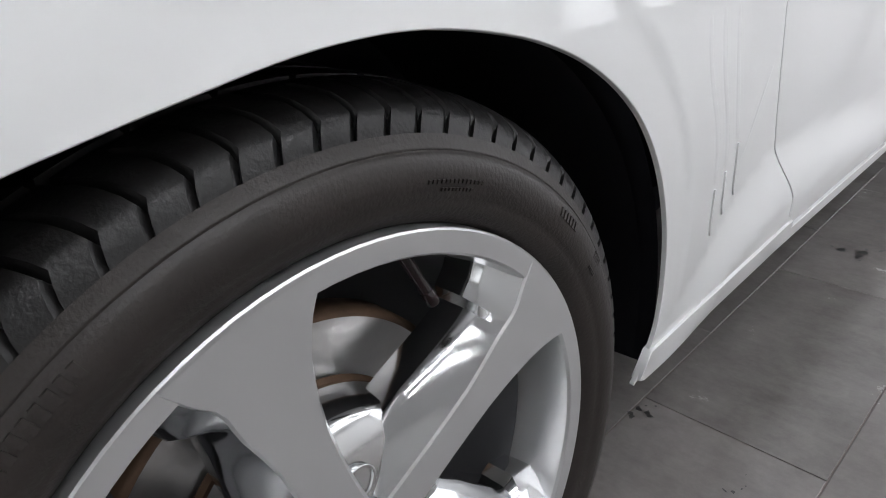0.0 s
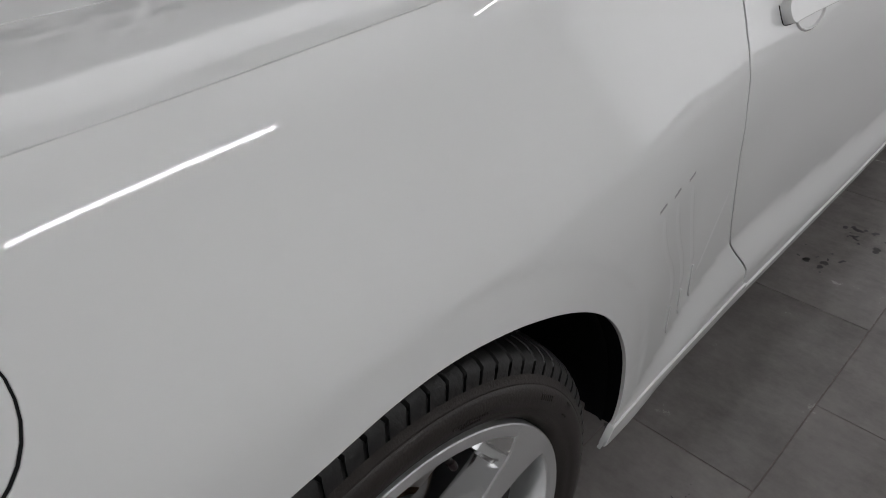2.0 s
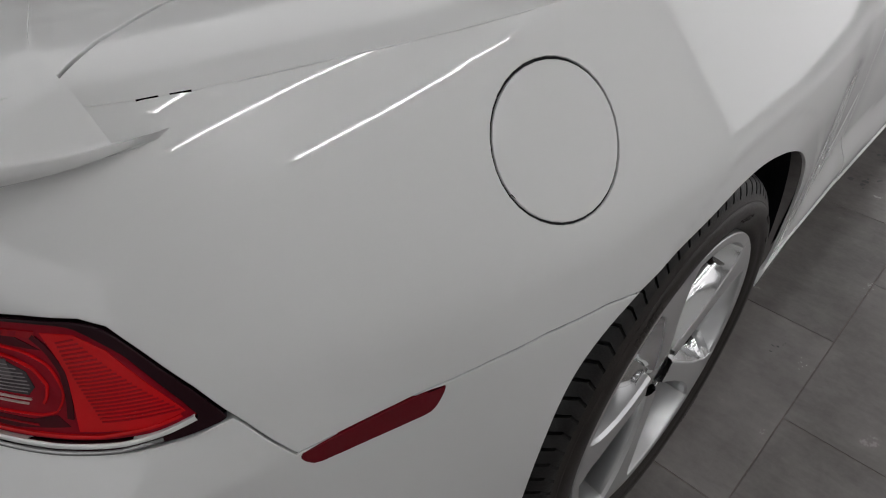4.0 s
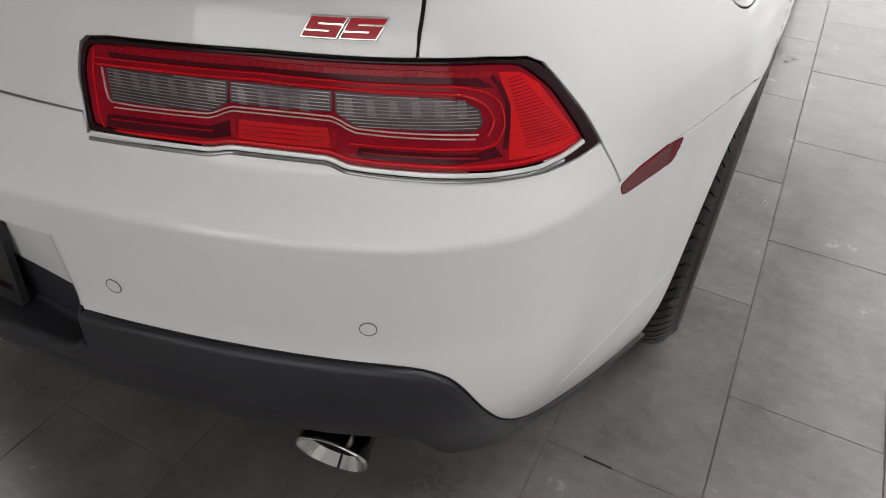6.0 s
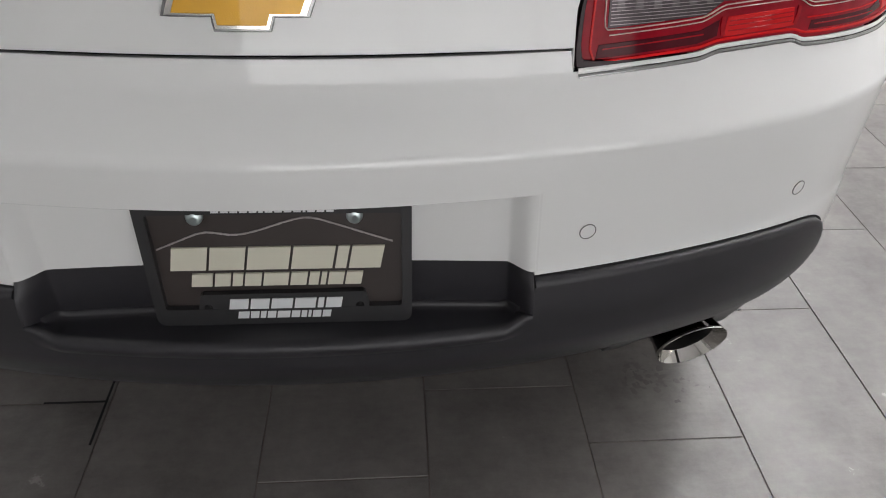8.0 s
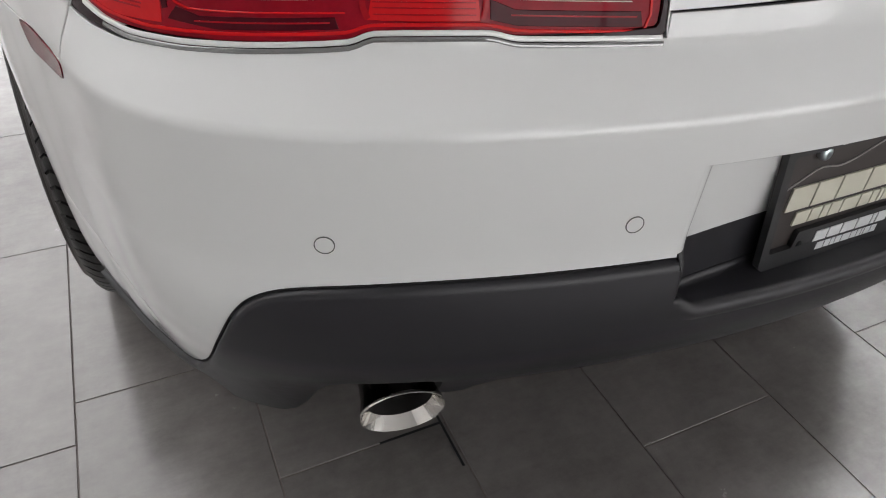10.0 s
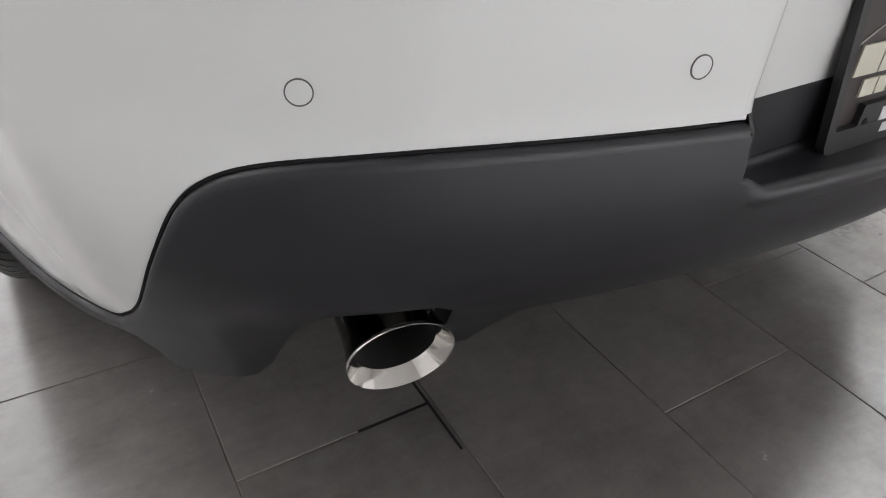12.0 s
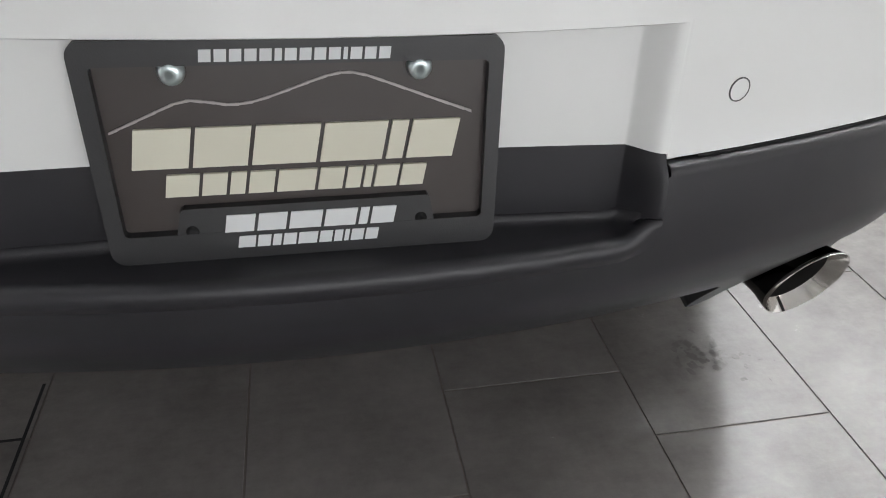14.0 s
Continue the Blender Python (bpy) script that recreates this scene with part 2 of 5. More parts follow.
def arch_lip(y, z):
    """A shallow pressed band that runs round the wheel arch."""
    rho = np.sqrt(((np.asarray(y) - .09) / .367) ** 2 + ((np.asarray(z) - .40) / .356) ** 2)
    t = np.clip((1.165 - rho) / .055, 0, 1)
    return .0018 * t * t * (3 - 2 * t) * np.clip((rho - .2) * 2, 0, 1) * np.clip((np.asarray(z) - .36) / .08, 0, 1)
def rear(x, z): return rear_height(z) - .2692 * np.asarray(x) ** 2 + .0465 * np.asarray(x) ** 4
def body(x, y, z):
    a = (np.abs(x) - side(y, z) - np.where(np.asarray(x) < 0, .011, 0)) / CORNER; b = (-y - rear(x, z)) / CORNER
    return CORNER * np.logaddexp(np.clip(a,-60,60), np.clip(b,-60,60))


# ---- the shape of the car's skin: plan outlines, height by height ----
ORIGIN_Y = -0.25


def solve(f, lo, hi, n=44):
    """Vectorised bisection for f(lo) < 0 < f(hi)."""
    lo, hi = np.array(lo, float), np.array(hi, float)
    for _ in range(n):
        mid = (lo + hi) / 2
        up = f(mid) > 0
        hi, lo = np.where(up, mid, hi), np.where(up, lo, mid)
    return (lo + hi) / 2


def plan_radius(phi, z):
    phi, z = np.broadcast_arrays(np.asarray(phi, float), np.asarray(z, float))
    return solve(lambda r: body(r * np.sin(phi), ORIGIN_Y - r * np.cos(phi), z), np.zeros(phi.shape) + 0.05, np.zeros(phi.shape) + 4.0)


_phi = np.linspace(0, radians(166), 900)
_r = plan_radius(_phi, np.full(900, 0.6))
_xy = np.c_[_r * np.sin(_phi), ORIGIN_Y - _r * np.cos(_phi)]
_arc = np.r_[0, np.cumsum(np.hypot(*np.diff(_xy, axis=0).T))]


def to_q(x, y):
    phi = np.arctan2(np.asarray(x, float), ORIGIN_Y - np.asarray(y, float))
    return np.sign(phi) * np.interp(np.abs(phi), _phi, _arc)


def skin(q, z, off=0.0):
    """Places and outward normals on the skin for plan arc q and height z."""
    q, z = np.broadcast_arrays(np.asarray(q, float), np.asarray(z, float))
    phi = np.sign(q) * np.interp(np.abs(q), _arc, _phi)
    r = plan_radius(phi, z)
    p = np.stack([r * np.sin(phi), ORIGIN_Y - r * np.cos(phi), z], -1)
    h = 0.003
    g = np.stack([body(p[..., 0] + h, p[..., 1], z) - body(p[..., 0] - h, p[..., 1], z),
                  body(p[..., 0], p[..., 1] + h, z) - body(p[..., 0], p[..., 1] - h, z),
                  body(p[..., 0], p[..., 1], z + h) - body(p[..., 0], p[..., 1], z - h)], -1)
    g /= np.linalg.norm(g, axis=-1, keepdims=True)
    return p + off * g, g


def rear_xz(points):
    """Skin coordinates of places given by x and height on the tail."""
    a = np.array(points, float)
    y = -solve(lambda d: body(a[:, 0], -d, a[:, 1]), np.zeros(len(a)) + 0.2, np.zeros(len(a)) + 1.4)
    return [tuple(v) for v in np.c_[to_q(a[:, 0], y), a[:, 1]]]


def side_yz(points, s=1):
    """Skin coordinates of places given by y and height on a flank."""
    a = np.array(points, float)
    x = solve(lambda d: body(d, a[:, 0], a[:, 1]), np.zeros(len(a)) + 0.05, np.zeros(len(a)) + 1.6)
    return [(s * q, z) for q, z in np.c_[to_q(x, a[:, 0]), a[:, 1]]]


def mirrored(line):
    return [(-q, z) for q, z in line]


def resample(line, step, closed=True):
    a = np.array(list(line) + ([line[0]] if closed else []), float)
    out = []
    for p, q in zip(a[:-1], a[1:]):
        n = max(1, int(math.ceil(np.hypot(*(q - p)) / step)))
        out += [p + (q - p) * k / n for k in range(n)]
    if not closed:
        out.append(a[-1])
    return np.array(out)


def rounded(line, times=2, closed=True):
    """Corner cutting, to turn a coarse line into a smooth one."""
    a = np.array(line, float)
    for _ in range(times):
        b = np.roll(a, -1, 0) if closed else a[1:]
        c = a if closed else a[:-1]
        mid = np.stack([0.75 * c + 0.25 * b, 0.25 * c + 0.75 * b], 1).reshape(-1, 2)
        a = mid if closed else np.vstack([a[:1], mid, a[-1:]])
    return [tuple(v) for v in a]


def soft(line, r=0.006, closed=True):
    """Corners cut back by at most r and rounded."""
    a = np.array(line, float)
    out = []
    for i, p in enumerate(a):
        if not closed and i in (0, len(a) - 1):
            out.append(tuple(p))
            continue
        for q in (a[i - 1], a[(i + 1) % len(a)]):
            d = np.hypot(*(q - p))
            out.append(tuple(p + (q - p) * min(r, 0.4 * d) / max(d, 1e-9)))
    return rounded(out, 1, closed)


def inset(loop, d):
    a = np.array(loop, float)
    area = np.sum(a[:, 0] * np.roll(a[:, 1], -1) - np.roll(a[:, 0], -1) * a[:, 1])
    e1, e2 = a - np.roll(a, 1, 0), np.roll(a, -1, 0) - a
    n1 = np.stack([-e1[:, 1], e1[:, 0]], 1) / np.maximum(np.linalg.norm(e1, axis=1, keepdims=True), 1e-9)
    n2 = np.stack([-e2[:, 1], e2[:, 0]], 1) / np.maximum(np.linalg.norm(e2, axis=1, keepdims=True), 1e-9)
    n = n1 + n2
    n /= np.maximum(np.linalg.norm(n, axis=1, keepdims=True), 0.5)
    return a + np.sign(area) * d * n


def inside(points, loop):
    x, y = points[:, 0], points[:, 1]
    a, b = loop, np.roll(loop, -1, 0)
    hit = np.zeros(len(points), bool)
    for (x0, y0), (x1, y1) in zip(a, b):
        if y0 != y1:
            hit ^= ((y0 > y) != (y1 > y)) & (x < (x1 - x0) * (y - y0) / (y1 - y0) + x0)
    return hit


def panel(name, outline, mat, parent, label="", holes=(), off=0.0, grid=0.02, gap=0.0, depth=0.012, step=None, surface=None):
    """A sheet on the skin (or on another surface) inside an outline, less the holes, with its rim folded inwards."""
    from mathutils.geometry import delaunay_2d_cdt
    surface = surface or skin
    step = step or grid * 0.6
    loops = [resample([tuple(v) for v in inset(outline, gap)], step)]
    loops += [resample([tuple(v) for v in inset(h, -gap)], step) for h in holes]
    lo, hi = loops[0].min(0), loops[0].max(0)
    gx, gy = np.meshgrid(np.arange(lo[0] + grid / 2, hi[0], grid), np.arange(lo[1] + grid / 2, hi[1], grid))
    pts = np.c_[gx.ravel(), gy.ravel()]
    keep = inside(pts, loops[0])
    for h in loops[1:]:
        keep &= ~inside(pts, h)
    pts = pts[keep]
    rim = np.vstack(loops)
    if len(pts):
        near = np.array([np.min((rim[:, 0] - p[0]) ** 2 + (rim[:, 1] - p[1]) ** 2) for p in pts]) > (grid * 0.35) ** 2
        pts = pts[near]
    edges, start = [], 0
    for l in loops:
        n = len(l)
        edges += [(start + i, start + (i + 1) % n) for i in range(n)]
        start += n
    co, _, tris, *_ = delaunay_2d_cdt([Vector(map(float, v)) for v in np.vstack([rim, pts])], edges, [], 0, 1e-7)
    co = np.array([(v.x, v.y) for v in co])
    tris = np.array([t for t in tris if len(t) == 3])
    mid = co[tris].mean(1)
    ok = inside(mid, loops[0])
    for h in loops[1:]:
        ok &= ~inside(mid, h)
    tris = tris[ok]
    place, normal = surface(co[:, 0], co[:, 1])
    top = place + off * normal
    verts, norms, faces = list(top), list(normal), []
    for t in tris:
        a, b, c = top[t]
        faces.append(tuple(t) if np.dot(np.cross(b - a, c - a), normal[t[0]]) > 0 else (t[0], t[2], t[1]))
    if depth:
        count = {}
        for f in faces:
            for a, b in ((f[0], f[1]), (f[1], f[2]), (f[2], f[0])):
                count[(a, b)] = count.get((a, b), 0) + 1
        border = [(a, b) for a, b in count if (b, a) not in count]
        across = {}
        for a, b in border:
            w = np.cross(top[b] - top[a], normal[a])
            w /= max(np.linalg.norm(w), 1e-9)
            for v in (a, b):
                across[v] = across.get(v, 0) + w
        r = min(0.0012, depth * 0.3)
        fold = {}
        for v, w in across.items():
            w = w / max(np.linalg.norm(w), 1e-9)
            fold[v] = len(verts)
            verts += [top[v] - r * normal[v] + r * w, top[v] - depth * normal[v] + r * w]
            norms += [w, w]
        for a, b in border:
            ka, kb = fold[a], fold[b]
            faces += [(b, a, ka, kb), (kb, ka, ka + 1, kb + 1)]
    ob = part(name, verts, faces, mat, parent, label, True, norms)
    return ob


def ribbon(name, line, width, mat, parent, label="", off=0.001, depth=0.003, closed=False, height=0.0, surface=None):
    """A narrow strip that follows a line on the skin."""
    a = resample(line, 0.008, closed)
    nxt, prv = (np.roll(a, -1, 0), np.roll(a, 1, 0)) if closed else (np.vstack([a[1:], a[-1:]]), np.vstack([a[:1], a[:-1]]))
    d = nxt - prv
    d /= np.maximum(np.linalg.norm(d, axis=1, keepdims=True), 1e-9)
    n = np.c_[-d[:, 1], d[:, 0]] * width / 2
    sf = surface or skin
    l, ln = sf((a + n)[:, 0], (a + n)[:, 1])
    r, rn = sf((a - n)[:, 0], (a - n)[:, 1])
    c, cn = sf(a[:, 0], a[:, 1])
    k = len(a)
    rise = np.full((k, 1), height)
    if off < 0 and not closed:  # a crease sinks into the skin at both ends
        rise *= np.clip(np.minimum(np.arange(k), k - 1 - np.arange(k)) / 5, 0, 1)[:, None]
    verts = np.vstack([l + (off - depth) * ln, l + off * ln, c + (off + rise) * cn, r + off * rn, r + (off - depth) * rn])
    faces = []
    for i in range(k if closed else k - 1):
        j = (i + 1) % k
        for s in range(4):
            faces.append((s * k + i, s * k + j, (s + 1) * k + j, (s + 1) * k + i))
    return sharp(part(name, verts, faces, mat, parent, label, True), 50)


# ---- the lines on the car, by x and height on the tail, by y and height on the flanks ----
ARCH = [(-0.377, 0.272), (-0.357, 0.366), (-0.340, 0.500), (-0.3127, 0.6274), (-0.266, 0.6880), (-0.205, 0.7160), (-0.135, 0.7318), (-0.085, 0.7405), (-0.050, 0.7458), (-0.022, 0.7500), (0.0086, 0.7535), (0.042, 0.7548), (0.0786, 0.7540), (0.119, 0.7490), (0.164, 0.7388),
        (0.204, 0.7273), (0.264, 0.7012), (0.325, 0.662), (0.372, 0.618), (0.411, 0.5605), (0.439, 0.4965), (0.452, 0.44), (0.452, 0.355), (0.42, 0.285)]
LAMP_OUT = [(0.3255, 0.794), (0.325, 0.854), (0.329, 0.873), (0.334, 0.890), (0.343, 0.8965), (0.368, 0.900), (0.530, 0.906), (0.672, 0.9065), (0.729, 0.9055), (0.757, 0.902), (0.770, 0.8945), (0.789, 0.870),
            (0.813, 0.834), (0.8315, 0.796), (0.818, 0.7895), (0.795, 0.7855), (0.750, 0.786), (0.690, 0.7895), (0.612, 0.7935), (0.600, 0.800), (0.491, 0.800), (0.473, 0.794)]
LAMP_TOP = LAMP_OUT[:14]
LAMP_LOW = LAMP_OUT[13:] + LAMP_OUT[:1]
SEAM_FLANK = [(-0.6185, 0.729), (-0.4637, 0.7290), (-0.4215, 0.7330), (-0.354, 0.7390), (-0.265, 0.7320), (-0.205, 0.7160)]
WHITE_LOW = [(0.8020, 0.3375), (0.7970, 0.3495), (0.7915, 0.371), (0.7862, 0.402), (0.7775, 0.450), (0.768, 0.482), (0.7605, 0.503), (0.752, 0.520), (0.740, 0.5355), (0.722, 0.548), (0.700, 0.5555), (0.667, 0.5605), (0.583, 0.5655), (0.466, 0.5665), (0.298, 0.565)]
SKIRT = [(-0.377, 0.272), (-0.41, 0.2665), (-0.465, 0.267), (-0.527, 0.279), (-0.585, 0.2885), (-0.644, 0.3078), (-0.686, 0.3210)]

car = thing("car", "white two-door sports coupe with black lower bumper, parked on grey tiles", "car")

qa = rear_xz(LAMP_TOP)
ql = rear_xz(LAMP_LOW)
seam = side_yz(SEAM_FLANK)
arch = side_yz(ARCH)
skirt = side_yz(SKIRT)
low = rounded(skirt + rear_xz(WHITE_LOW), 2, False)  # lower edge of the white cover, from the arch to the plate
pocket_top = rear_xz([(0.29, 0.678)])
lid_low = rear_xz([(0.321, 0.815), (0.2, 0.8165), (0.1, 0.817), (0, 0.817)])


arch_fore = rounded(arch[5:], 3, False)
arch_aft = rounded(arch[:6], 3, False)[::-1]


CREASE = side_yz([(-0.366, 0.438), (-0.42, 0.4095), (-0.506, 0.386), (-0.60, 0.3755), (-0.66, 0.374)])
# bumper cover: one outline, right half then its mirror
half = lid_low[::-1] + ql[::-1] + seam + arch_aft[1:-1] + low + pocket_top
full = half + mirrored(half)[::-1][:-1]
cover = panel("bumper_cover", full, PAINT, car, "glossy white painted bumper cover", gap=0.002, grid=0.014)

# black valance under it, with a tab beside each exhaust
valance_low = side_yz([(-0.388, 0.232), (-0.45, 0.240), (-0.56, 0.262), (-0.64, 0.270)]) + rear_xz(
    [(0.79, 0.256), (0.75, 0.2525), (0.715, 0.2515), (0.696, 0.254), (0.685, 0.275), (0.677, 0.33), (0.668, 0.380), (0.652, 0.400), (0.56, 0.404), (0.541, 0.392), (0.526, 0.33), (0.516, 0.270),
     (0.50, 0.262), (0.478, 0.268), (0.468, 0.318), (0.460, 0.354), (0.445, 0.365), (0.40, 0.369), (0.3, 0.375), (0.15, 0.379), (0, 0.379)])
shelf_edge = rear_xz([(0, 0.482), (0.15, 0.482), (0.268, 0.482), (0.289, 0.486), (0.2975, 0.499), (0.2985, 0.530), (0.2975, 0.552)])
LIP_W, LIP_H = 0.0125, 0.0085
low_a = np.array(low)
low_d = np.gradient(low_a, axis=0)
low_d /= np.linalg.norm(low_d, axis=1, keepdims=True)
low_n = np.c_[-low_d[:, 1], low_d[:, 0]] * (LIP_W * np.clip(np.arange(len(low_a)) / 10, 0.15, 1))[:, None]
low_in = [tuple(v) for v in low_a + low_n]
half_v = shelf_edge + low_in[::-1] + valance_low[:-1]
full_v = half_v + [(0.0, 0.379)] + mirrored(half_v)[::-1][:-1]
skirt_q, skirt_z = np.array(sorted(v for v in low_in if v[0] > skirt[-1][0])).T


def tucked(q, z):
    """The skin, but rolled in under the bumper's sides and drawn in a little below a crease."""
    p, n = skin(q, z)
    a, z = np.abs(np.asarray(q, float)), np.asarray(z, float)
    at_side = np.clip((a - skirt_q[0] + 0.04) / 0.06, 0, 1)
    drop = np.clip(np.interp(a, skirt_q, skirt_z) - z, 0, 0.2) * at_side
    under = np.clip(0.413 - z, 0, 0.2) * np.clip((0.815 - a) / 0.09, 0, 1)
    flat = n * np.array([1, 1, 0])
    tilt = np.clip(drop * 40, 0, 1)[..., None] * 0.75 + np.clip(under * 60, 0, 1)[..., None] * 0.16
    m = n * (1 - tilt) - np.array([0, 0, 1.0]) * tilt
    return p - flat * (0.9 * drop + 0.2 * under)[..., None], m / np.linalg.norm(m, axis=-1, keepdims=True)


valance = panel("valance", full_v, TRIM, car, "matt black plastic lower bumper", gap=0.0, grid=0.02, off=LIP_H, depth=0.03, surface=tucked)
for s in (1, -1):
    lip_v, lip_f, steps = [], [], 7
    for t in np.linspace(0, 1, steps):
        edge = low_a + low_n * (0.10 + 0.90 * t)
        p, _ = skin(s * edge[:, 0], edge[:, 1], LIP_H * math.sqrt(max(0.0, 1 - (1 - t) ** 2)) - 0.004 * (t == 0))
        lip_v += [tuple(v) for v in p]
    m = len(low_a)
    lip_f = [(r * m + i, r * m + i + 1, (r + 1) * m + i + 1, (r + 1) * m + i) for r in range(steps - 1) for i in range(m - 1)]
    part("valance_lip", lip_v, lip_f if s > 0 else [q[::-1] for q in lip_f], TRIM, car, "rounded black shoulder of the lower bumper")
    ribbon("panel_gap", [(s * q, z) for q, z in low[:-2]], 0.0026, GAP, car, off=0.0007, depth=0.004)
    crease = rounded([(s * q, z) for q, z in CREASE], 2, False)
    ribbon("bumper_crease", crease, 0.022, PAINT, car, "soft crease pressed in the bumper corner", off=-0.0006, depth=0.002, height=0.0028)

# pocket for the plate: white back and cheeks above, black below, black shelf
BACK_Y = -0.954


WIDE = 0.029  # breadth of the pocket's soft cheeks


def cheek_edge(z): return 0.2972 - 0.0614 * (z - 0.564)
def pocket_back(x, z, proud=0.0):
    """How far back the pocket lies, its cheeks running out into the bumper."""
    edge = cheek_edge(z)
    inner = edge - WIDE
    x = abs(x)
    y_in = BACK_Y - 0.10 * min(x, inner) ** 2
    if x <= inner:
        return y_in
    e, _ = skin(np.array([rear_xz([(edge, z)])[0][0]]), np.array([z]))
    u = min(1.0, (x - inner) / WIDE)
    return y_in + (e[0][1] + 0.0004 - proud - y_in) * u ** 1.5 * (2.5 - 1.5 * u)


def pocket_mesh(name, z0, z1, mat, label):
    """The back of the pocket, which runs out into the bumper in soft cheeks."""
    verts = []
    rows = np.linspace(z0, z1, 13)
    for z in rows:
        fall = float(np.clip((0.564 - z) / LIP_W, 0, 1))
        proud = LIP_H * math.sqrt(1 - (1 - fall) ** 2) if mat == TRIM else 0.0
        edge = cheek_edge(z)
        line = [(x, pocket_back(x, z, proud)) for x in np.r_[np.linspace(0, edge - WIDE, 12), np.linspace(edge - WIDE, edge, 14)[1:]]]
        if mat == PAINT:
            past, _ = skin(np.array([rear_xz([(edge + 0.005, z)])[0][0]]), np.array([z]), 0.0003)
            line.append((past[0][0], past[0][1]))
        verts += [(-x, y, z) for x, y in line[:0:-1]] + [(x, y, z) for x, y in line]
    n = len(verts) // len(rows)
    return part(name, verts, [(r * n + i, r * n + i + 1, (r + 1) * n + i + 1, (r + 1) * n + i) for r in range(len(rows) - 1) for i in range(n - 1)], mat, car, label)


pocket_mesh("plate_pocket", 0.5705, 0.681, PAINT, "recessed white pocket round the plate")
pocket_mesh("pocket_lower", 0.484, 0.5705, TRIM, "black plastic pocket back")
xs = np.linspace(-0.29, 0.29, 31)
ceil_v = [(x, float(-rear(x, 0.68)) + 0.001, 0.680) for x in xs] + [(x, BACK_Y - 0.10 * min(abs(x), 0.266) ** 2, 0.680) for x in xs]
part("pocket_ceiling", ceil_v, [(i, i + 1, 32 + i, 31 + i) for i in range(30)], PAINT, car)
# shelf: a rounded front lip, a shallow tray and a small step at the pocket's back; its ends sweep up into the cheeks
fronts = [(-0.0078, 0.476), (-0.0105, 0.482), (-0.0122, 0.4875), (-0.0115, 0.4930), (-0.0085, 0.4972), (-0.0035, 0.4992), (0.002, 0.4988), (0.009, 0.4972)]
backs = [(0.012, 0.4965), (0.0065, 0.4975), (0.0042, 0.5000), (0.0032, 0.5030), (0.0005, 0.5042), (-0.004, 0.5044)]
shelf_v = []
xs = np.r_[np.linspace(-0.300, -0.255, 19), np.linspace(-0.25, 0.25, 41), np.linspace(0.255, 0.300, 19)]
for k, (d, z) in enumerate(fronts + backs):
    for x in xs:
        e = max(0.0, (abs(x) - 0.262) / 0.038)
        e = e * e * (3 - 2 * e) if e < 1 else 1.0
        front, back = -float(rear(x, 0.49)), pocket_back(x, 0.50, LIP_H)
        if k < len(fronts):
            y = min(front + (d if d > 0 else d * (1 - e) - LIP_H * e), back + 0.0005)
        else:
            y = max(back - d, min(front + 0.009, back + 0.0005))
        shelf_v.append((x, y, z + (0.016 * e if d > -0.006 or k >= len(fronts) else 0.010 * e)))
m = len(xs)
part("shelf", shelf_v, [(r * m + i, r * m + i + 1, (r + 1) * m + i + 1, (r + 1) * m + i) for r in range(len(fronts) + len(backs) - 1) for i in range(m - 1)], TRIM, car, "black plastic ledge under the plate")
# dark underside behind the valance
part("underbody", *box((-0.44, -0.82, 0.37), (0.44, -0.36, 0.42)), LINER, car, "dark underbody", smooth=False)
part("floor_pan", *box((-0.62, -0.40, 0.20), (0.62, 3.6, 0.26)), LINER, car, smooth=False)

# quarter panels, trunk lid
DOOR_SEAM = [(0.903, 0.335), (0.897, 0.368), (0.829, 0.462), (0.806, 0.520), (0.787, 0.586), (0.771, 0.670), (0.765, 0.754), (0.766, 0.810), (0.775, 0.856), (0.786, 0.90), (0.805, 1.0), (0.81, 1.03)]
door_seam = side_yz(DOOR_SEAM)
trunk_side = rear_xz([(0.671, 0.9065), (0.6695, 0.930), (0.667, 0.958), (0.6655, 0.980), (0.666, 1.0), (0.669, 1.015), (0.674, 1.0328)])
top_edge = rear_xz([(0.70, 1.0328), (0.72, 1.0328)]) + side_yz([(-0.6, 1.0328), (-0.5, 1.0328), (-0.4, 1.0328), (0, 1.0328), (0.4, 1.0328)])
fuel = side_yz([(-0.2880 + 0.0805 * math.cos(radians(10 * k)), 0.9200 + 0.0715 * math.sin(radians(10 * k))) for k in range(36)])
lamp_side = [p for p, (x, z) in zip(qa, LAMP_TOP) if x > 0.6715]
sill_top = side_yz([(0.44, 0.33), (0.6, 0.318), (0.75, 0.318), (0.925, 0.318)])
quarter = trunk_side[::-1] + lamp_side + seam + arch_fore[1:] + sill_top[1:] + door_seam + top_edge[::-1]
panel("quarter_panel", quarter, PAINT, car, "glossy white painted flank over the wheel", holes=[fuel], gap=0.0028, grid=0.013, depth=0.006)
for seam_line in (door_seam, seam, trunk_side):
    ribbon("panel_gap", seam_line, 0.0044, GAP, car, off=-0.0025, depth=0.001)
ribbon("panel_gap", fuel, 0.004, GAP, car, off=-0.0025, depth=0.001, closed=True)
panel("quarter_panel", mirrored(quarter), PAINT, car, "glossy white painted flank over the wheel", gap=0.0028, grid=0.03)
panel("fuel_door", fuel, PAINT, car, "round white fuel filler flap", gap=0.0018, grid=0.014)
door = door_seam[::-1] + side_yz([(0.925, 0.305), (1.5, 0.30), (2.1, 0.30), (2.1, 0.7), (2.1, 1.0), (1.5, 1.02), (1.0, 1.03)])
panel("door", door, PAINT, car, "white painted door", gap=0.0028, grid=0.018)
